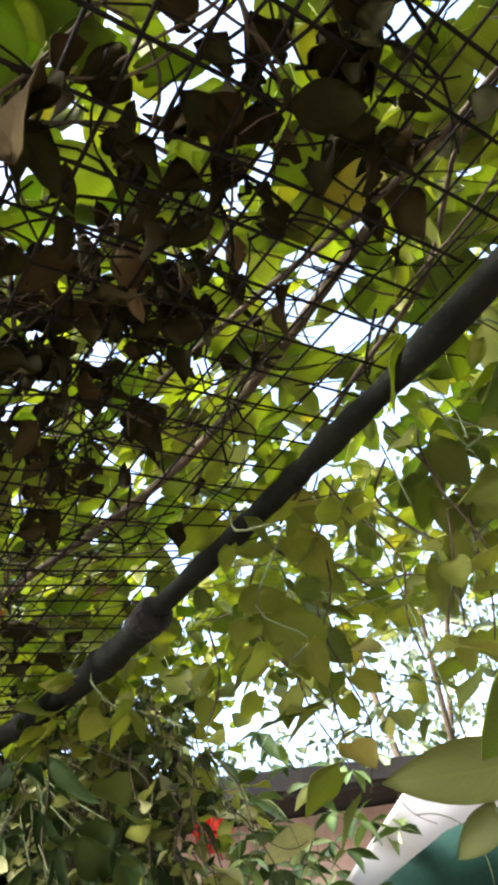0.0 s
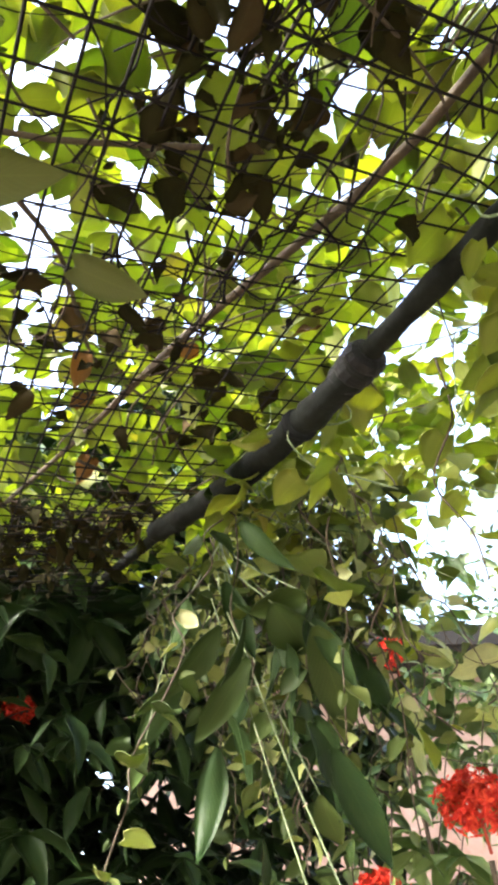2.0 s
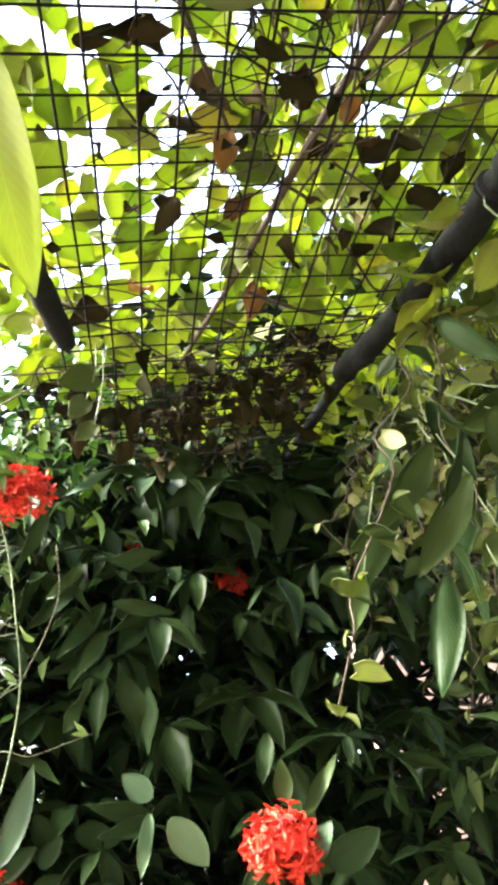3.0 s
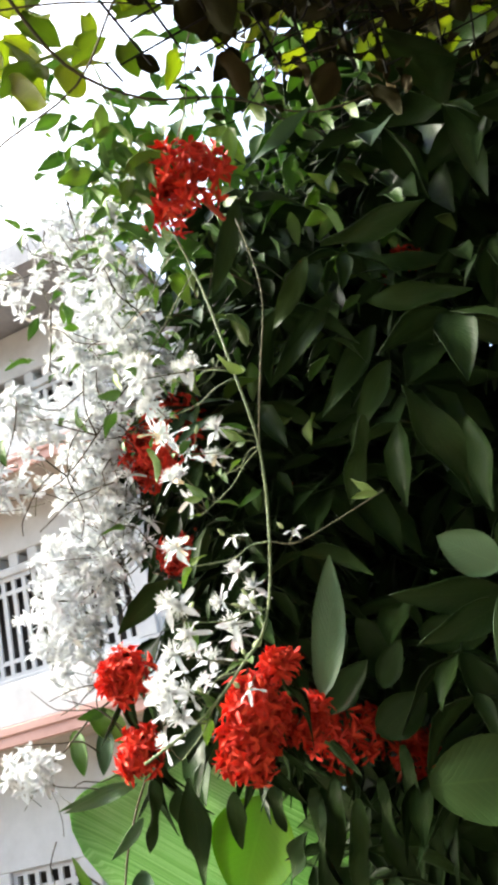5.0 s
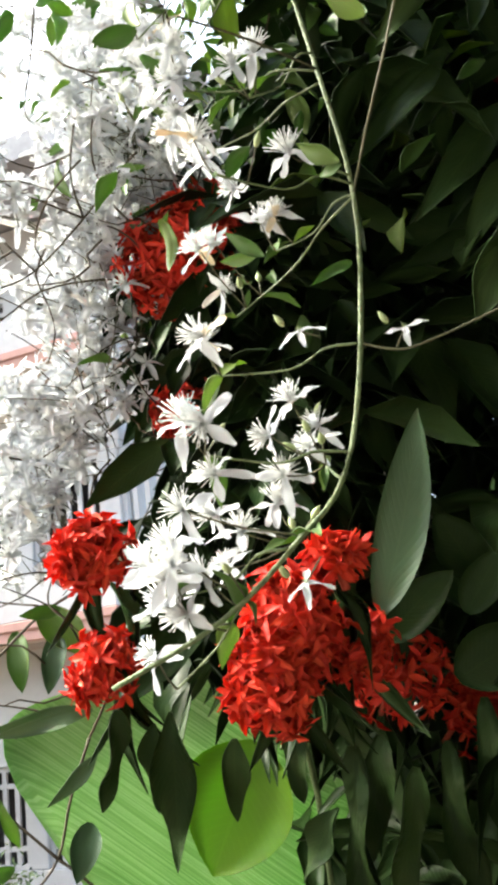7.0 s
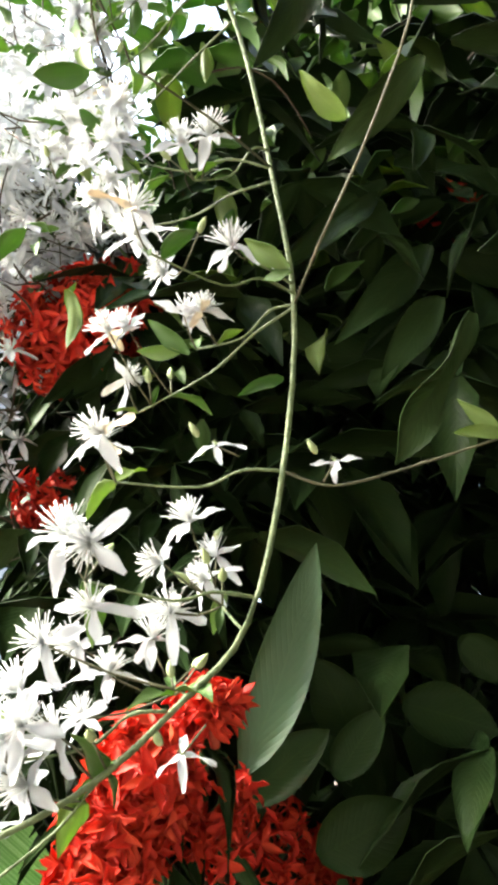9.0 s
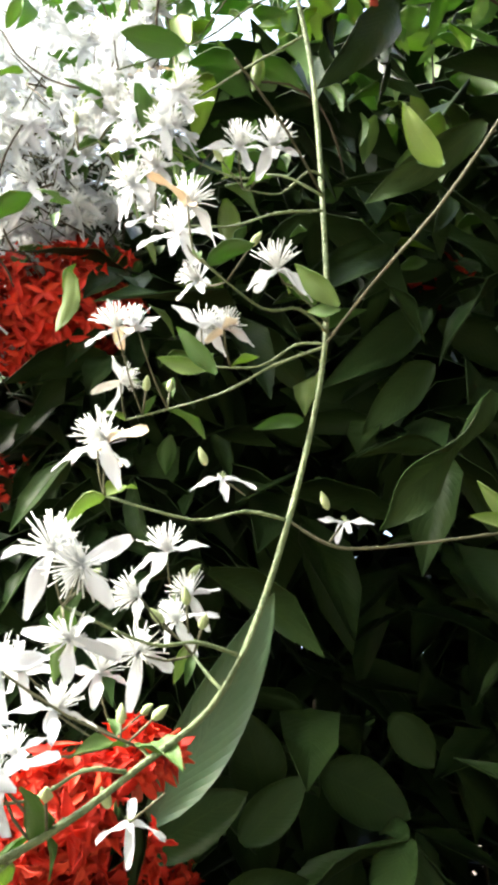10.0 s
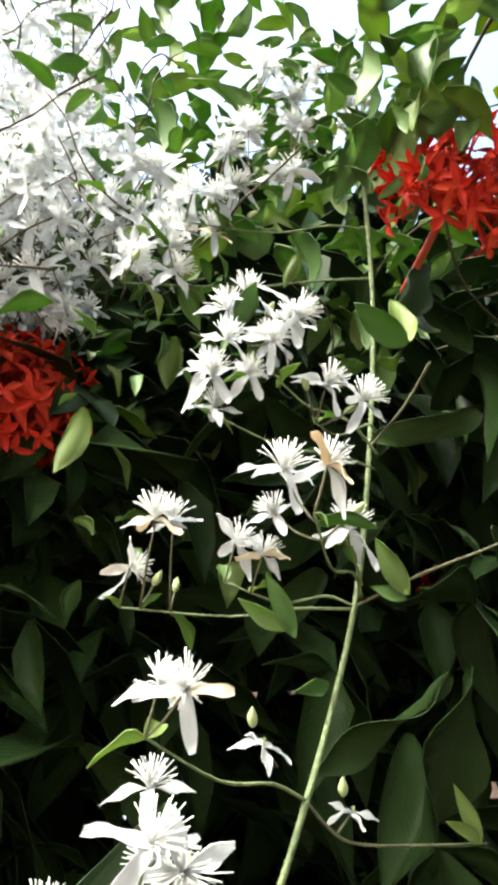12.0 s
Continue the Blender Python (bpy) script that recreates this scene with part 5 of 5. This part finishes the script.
def potted_tree(x, y, s, seed, pot=True):
    rnd = random.Random(seed)
    t = thing("potted_tree" if pot else "garden_bush", "small leafy tree in a square concrete pot" if pot else "clipped leafy garden bush by the house", "potted plant" if pot else "bush")
    t.matrix_world = HOUSE @ pose(x, y, 0)
    z = 0.0
    if pot:
        bm = bmesh.new()
        vs = box(bm, -0.2 * s, 0.2 * s, -0.2 * s, 0.2 * s, 0, 0.42 * s)
        for v in vs:
            if v.co.z < 0.1:
                v.co.x *= 0.75
                v.co.y *= 0.75
        bmesh.ops.bevel(bm, geom=bm.edges[:], offset=0.012, segments=2, affect="EDGES")
        part("pot", bm, CONCRETE, t)
        bm = bmesh.new()
        box(bm, -0.23 * s, 0.23 * s, -0.23 * s, 0.23 * s, 0.424 * s, 0.48 * s)
        part("rim", bm, CONCRETE, t)
        z = 0.45 * s
        tube("trunk", [(0, 0, z - 0.03), (0.02, 0.01, z + 0.3 * s), (-0.02, 0, z + 0.62 * s)], 0.022 * s, TWIG, t, taper=0.6)
        z += 0.75 * s
    else:
        z = 0.35 * s
        tube("trunk", [(0, 0, 0), (0, 0, z)], 0.02, TWIG, t)
    kinds = leaf_kinds("leaf", FAR, (0.04, 0.07), "ovate", 3, ratio=0.5, seg=2, cols=3)
    placed = []
    for i in range(2800):
        d = rand_dir(rnd)
        p = Vector((d.x * 0.45, d.y * 0.45, d.z * 0.36)) * s * rnd.uniform(0.45, 1.05) * (1 + 0.35 * noise.noise(d * 2 + Vector((seed, 0, 0))))
        placed.append((rnd.choice(kinds)[1], Matrix.Translation(p + Vector((0, 0, z))) @ turned(rand_dir(rnd), rnd.uniform(0, 3))))
    joined("crown", placed, FAR, t)


potted_tree(0.5, -1.6, 1.5, 1)
potted_tree(-1.9, -1.7, 1.6, 2)
potted_tree(1.0, -1.8, 1.5, 3, False)
potted_tree(1.9, -1.9, 1.7, 4, False)


# ---------------------------------------------------------------- beyond the pole: old roof, awning, red wall
PALEWALL = rough_material("pale_wall", (0.32, 0.19, 0.15), (0.5, 0.38, 0.32), 5, 0.9, 0.3)


def neighbour():
    s = thing("old_roof", "dark weathered lean-to roof over a pale pink wall", "roof")
    base = Vector((2.39, 1.42, 0))
    u = Vector((0.917, -0.4, 0)).normalized()
    n = Vector((u.y, -u.x, 0))
    m = Matrix(((u.x, -n.x, 0, base.x), (u.y, -n.y, 0, base.y), (0, 0, 1, 0), (0, 0, 0, 1)))
    s.matrix_world = m
    bm = bmesh.new()
    box(bm, -1.2, 5.0, 0.0, 1.5, 3.37, 3.49)
    bmesh.ops.bevel(bm, geom=bm.edges[:], offset=0.02, segments=2, affect="EDGES")
    part("roof_edge", bm, DARKROOF, s)
    bm = bmesh.new()
    box(bm, -1.0, 4.8, 0.25, 0.45, 0, 3.355)
    part("wall", bm, PALEWALL, s, "pale pinkish plastered wall")


neighbour()


AWN_WHITE = [(1.247, 0.304, 2.639), (1.262, 0.02, 2.785), (1.308, -0.132, 2.806), (1.394, -0.349, 2.831), (1.472, -0.227, 2.684), (1.336, 0.071, 2.668), (1.284, 0.273, 2.616)]
AWN_GREEN = [(1.305, 0.288, 2.632), (1.365, 0.081, 2.679), (1.503, -0.223, 2.695), (1.702, 0.092, 2.318), (1.401, 0.44, 2.449)]


def panel(name, corners, depth, mat, parent, label=""):
    """A cloth panel with a thickness and a soft hang."""
    bm = bmesh.new()
    f = bm.faces.new([bm.verts.new(c) for c in corners])
    bmesh.ops.triangulate(bm, faces=[f])
    bmesh.ops.subdivide_edges(bm, edges=bm.edges[:], cuts=3, use_grid_fill=True)
    for v in bm.verts:
        v.co += Vector((0.012, 0.006, 0)) * noise.noise(v.co * 5)
    bmesh.ops.recalc_face_normals(bm, faces=bm.faces[:])
    r = bmesh.ops.extrude_face_region(bm, geom=bm.faces[:])
    for v in r["geom"]:
        if isinstance(v, bmesh.types.BMVert):
            v.co += Vector(depth)
    bmesh.ops.recalc_face_normals(bm, faces=bm.faces[:])
    return part(name, bm, mat, parent, label, True)


def cloth_material(name, a, b, through):
    m, nt, bs, out = material(name)
    f = maths(nt, "ADD", maths(nt, "MULTIPLY", grain(nt, 6.0), 0.7), maths(nt, "MULTIPLY", grain(nt, 200.0), 0.3))
    col = ramp(nt, f, [(0.3, a), (0.7, b)])
    nt.links.new(col, bs.inputs["Base Color"])
    bs.inputs["Roughness"].default_value = 0.8
    t = nt.nodes.new("ShaderNodeBsdfTranslucent")
    nt.links.new(col, t.inputs[0])
    mix = nt.nodes.new("ShaderNodeMixShader")
    mix.inputs[0].default_value = through
    nt.links.new(bs.outputs[0], mix.inputs[1])
    nt.links.new(t.outputs[0], mix.inputs[2])
    nt.links.new(mix.outputs[0], out.inputs[0])
    return m


def awning():
    a = thing("awning", "white cloth awning edge over a dark green side cloth", "awning")
    panel("valance", AWN_WHITE, (0.004, 0.002, 0), cloth_material("white_cloth", (0.84, 0.84, 0.84), (0.9, 0.9, 0.9), 0.5), a, "white cloth")
    panel("side_cloth", AWN_GREEN, (0.004, 0.002, 0), GREENCLOTH, a, "dark green cloth")


awning()


# ---------------------------------------------------------------- unseen wall added to block light, trees beyond
def back_wall():
    bm = bmesh.new()
    box(bm, -5.0, 6.0, -1.8, -1.55, 0, 6.5)
    return tagged(part("wall_south", bm, rough_material("grey_wall", (0.22, 0.21, 0.2), (0.32, 0.31, 0.29), 1.5, 0.9, 0.3), None), "plain grey wall added out of view to block light", "wall", kind="structure")


back_wall()


def far_tree(x, y, h, r, seed, n, label):
    rnd = random.Random(seed)
    t = thing("background_tree", label, "tree", "trees beyond the garden")
    t.matrix_world = pose(x, y, 0)
    tube("trunk", [(0, 0, 0), (0.06, 0.03, h * 0.4), (-0.03, 0.02, h * 0.75), (0, 0, h)], 0.045, TWIG, t, taper=0.35, sides=9, wobble=0.05)
    kinds = leaf_kinds("leaf", FAR, (0.05, 0.1), "ovate", 3, ratio=0.5, seg=3, cols=3)
    placed = []
    for k in range(9):
        d = rand_dir(rnd)
        d.z = abs(d.z) * 0.7
        end = Vector((0, 0, h * rnd.uniform(0.6, 0.95))) + d * r * rnd.uniform(0.6, 1.0)
        foot = Vector((0, 0, h * rnd.uniform(0.4, 0.7)))
        tube("limb", [foot, foot.lerp(end, 0.5) + Vector((0, 0, 0.1)), end], 0.03, TWIG, t, taper=0.3, seed=k)
        for i in range(n // 9):
            p = foot.lerp(end, rnd.uniform(0.5, 1.1)) + Vector((rnd.gauss(0, 1), rnd.gauss(0, 1), rnd.gauss(0, 0.8))) * r * 0.25
            placed.append((rnd.choice(kinds)[1], Matrix.Translation(p) @ turned(rand_dir(rnd, 0.4), rnd.uniform(0, 3)) @ Matrix.Scale(rnd.uniform(0.7, 1.2), 4)))
    joined("crown", placed, FAR, t)


far_tree(4.6, 1.6, 4.9, 1.6, 5, 4200, "pale sunlit garden tree behind the old roof")
far_tree(6.2, 0.2, 5.6, 1.8, 6, 4200, "pale sunlit garden tree behind the old roof")


# ---------------------------------------------------------------- second red-flowered shrub under the awning
LIT = leaf_material("light_shrub_leaf", [(0.0, (0.05, 0.1, 0.03)), (0.5, (0.12, 0.2, 0.06)), (0.85, (0.25, 0.33, 0.13)), (1.0, (0.5, 0.5, 0.34))], 0.35, 0.4, 0.25)
LKINDS = leaf_kinds("leaf", LIT, (0.06, 0.1), "lance", 6, ratio=0.4, fold=0.14, droop=0.25, wave=0.03, seg=6)
LCOARSE = leaf_kinds("leaf", LIT, (0.06, 0.1), "lance", 6, ratio=0.4, fold=0.14, droop=0.25, wave=0.03, seg=3, cols=3)


def low_shrub():
    bush = thing("flowering_shrub", "red-flowered shrub in the light beside the awning", "shrub")
    rnd = random.Random(91)
    near, rest = [], []
    for i in range(260):
        x, y, z = rnd.uniform(0.6, 1.25), rnd.uniform(0.02, 0.7), rnd.uniform(1.5, 2.42)
        ls = whorl(rnd, (x, y, z), Vector((rnd.gauss(-0.2, 0.4), rnd.gauss(-0.3, 0.4), 1)), 4)
        (near if z > 2.2 else rest).extend(ls)
    rnd.shuffle(near)
    for i in range(260):
        x, y, z = rnd.uniform(0.75, 1.4), rnd.uniform(0.1, 0.8), rnd.uniform(2.35, 2.86)
        rest.extend(whorl(rnd, (x, y, z), Vector((rnd.gauss(-0.4, 0.4), rnd.gauss(-0.4, 0.4), 1)), 4, 0.7))
    leaves(bush, LKINDS, near + rest, "leaf", LIT, coarse=LCOARSE)
    for i in range(8):
        x, y = rnd.uniform(0.75, 1.1), rnd.uniform(0.2, 0.5)
        tube("stem", [(x, y, 0), (x + rnd.uniform(-0.1, 0.1), y, 1.2), (x + rnd.uniform(-0.2, 0.2), y + rnd.uniform(-0.2, 0.1), 2.3)], 0.008, TWIG, bush, taper=0.4)
    for i, (p, r, n) in enumerate((((0.7, 0.085, 2.44), 0.042, 70), ((0.84, 0.06, 2.43), 0.035, 50), ((0.885, 0.292, 2.735), 0.03, 40), ((1.1, 0.213, 2.575), 0.034, 40), ((0.62, 0.2, 2.36), 0.03, 36))):
        flower_head(bush, p, (-0.5, -0.3, 0.6), r, n, 300 + i)
        tube("stem", [Vector(p) + Vector((0.03, 0.02, -0.06)), Vector(p) + Vector((0.05, 0.05, -0.25)), (0.9, 0.3, 1.6)], 0.004, TWIG, bush)
    # broad pale leaves that catch the light
    for p, d, roll, size in (((0.84, 0.06, 2.64), (-0.75, 0.55, -0.1), 0.9, 0.9), ((0.72, 0.15, 2.7), (0.75, -0.5, -0.35), 0.7, 0.8), ((0.8, 0.2, 2.6), (-0.3, 0.2, -0.8), 0.9, 0.9), ((0.9, 0.1, 2.55), (-0.6, 0.3, 0.3), 0.5, 0.9)):
        hung("leaf", BROAD, bush, "broad pale mottled leaf", Matrix.Translation(p) @ turned(d, roll) @ Matrix.Scale(size, 4))
        tube("stem", [p, Vector(p) + Vector((0.03, 0.06, -0.03)), Vector(p) + Vector((0.02, 0.16, -0.1)), (0.95, 0.6, 1.8)], 0.001, TWIG, bush)


BR = leaf_arrays(0.11, 0.055, "ovate", 0.12, 0.2, 0.05, 10, 12)
BROAD = mesh_of("leaf", BR[0], BR[1], leaf_material("mottled_leaf", [(0.0, (0.3, 0.36, 0.14)), (1.0, (0.5, 0.5, 0.28))], 0.35, 0.45, 0.6, 0.5), BR[2])
low_shrub()


# ---------------------------------------------------------------- single leaves that hang below the netting
# darker vine leaf: the shade on its underside is put into the colour
SHADED_VINE = leaf_material("shaded_vine_leaf", [(0.0, (0.06, 0.08, 0.02)), (1.0, (0.1, 0.12, 0.035))], 0.3, 0.5, 0.25)


def near_sprigs():
    s = thing("hanging_sprig", "single pale green vine leaves dangling below the netting", "vine sprig")
    for base, tip, width, eye in (((-0.155, -0.265, 2.611), (-0.1, -0.304, 2.601), 0.034, (-0.21, -0.46, 2.28)), ((-0.142, -0.269, 2.467), (-0.123, -0.245, 2.415), 0.024, (-0.21, -0.46, 2.28)),
                                  ((-0.043, -0.216, 2.662), (-0.004, -0.232, 2.641), 0.03, (-0.21, -0.46, 2.28)), ((0.175, -0.512, 2.42), (0.13, -0.438, 2.43), 0.042, (-0.3, -0.65, 2.3)), ((0.176, -0.478, 2.405), (0.173, -0.445, 2.39), 0.024, (-0.3, -0.65, 2.3)),
                                  ((0.03, 0.2, 2.72), (-0.005, 0.19, 2.695), 0.034, (-0.12, -0.34, 2.3)), ((0.02, 0.2, 2.69), (0.0, 0.185, 2.662), 0.024, (-0.12, -0.34, 2.3)), ((0.03, 0.21, 2.67), (0.01, 0.19, 2.64), 0.02, (-0.12, -0.34, 2.3))):
        base, tip = Vector(base), Vector(tip)
        le = (tip - base).length
        v, f, u = leaf_arrays(le, width, "heart", 0.1, 0.1, 0.04, 8, int(le * 9999))
        hung("leaf", mesh_of("leaf", v, f, SHADED_VINE if base.x > 0.1 or base.z > 2.6 else VINE, u), s, m=facing(base, tip, eye, 0.25))
        top = Vector((base.x + 0.01, base.y - 0.005, net_z(base.x, base.y)))
        tube("stem", [top, base.lerp(top, 0.5) + Vector((0.004, 0, 0)), base], 0.0008, STEM, s, sides=5)


near_sprigs()
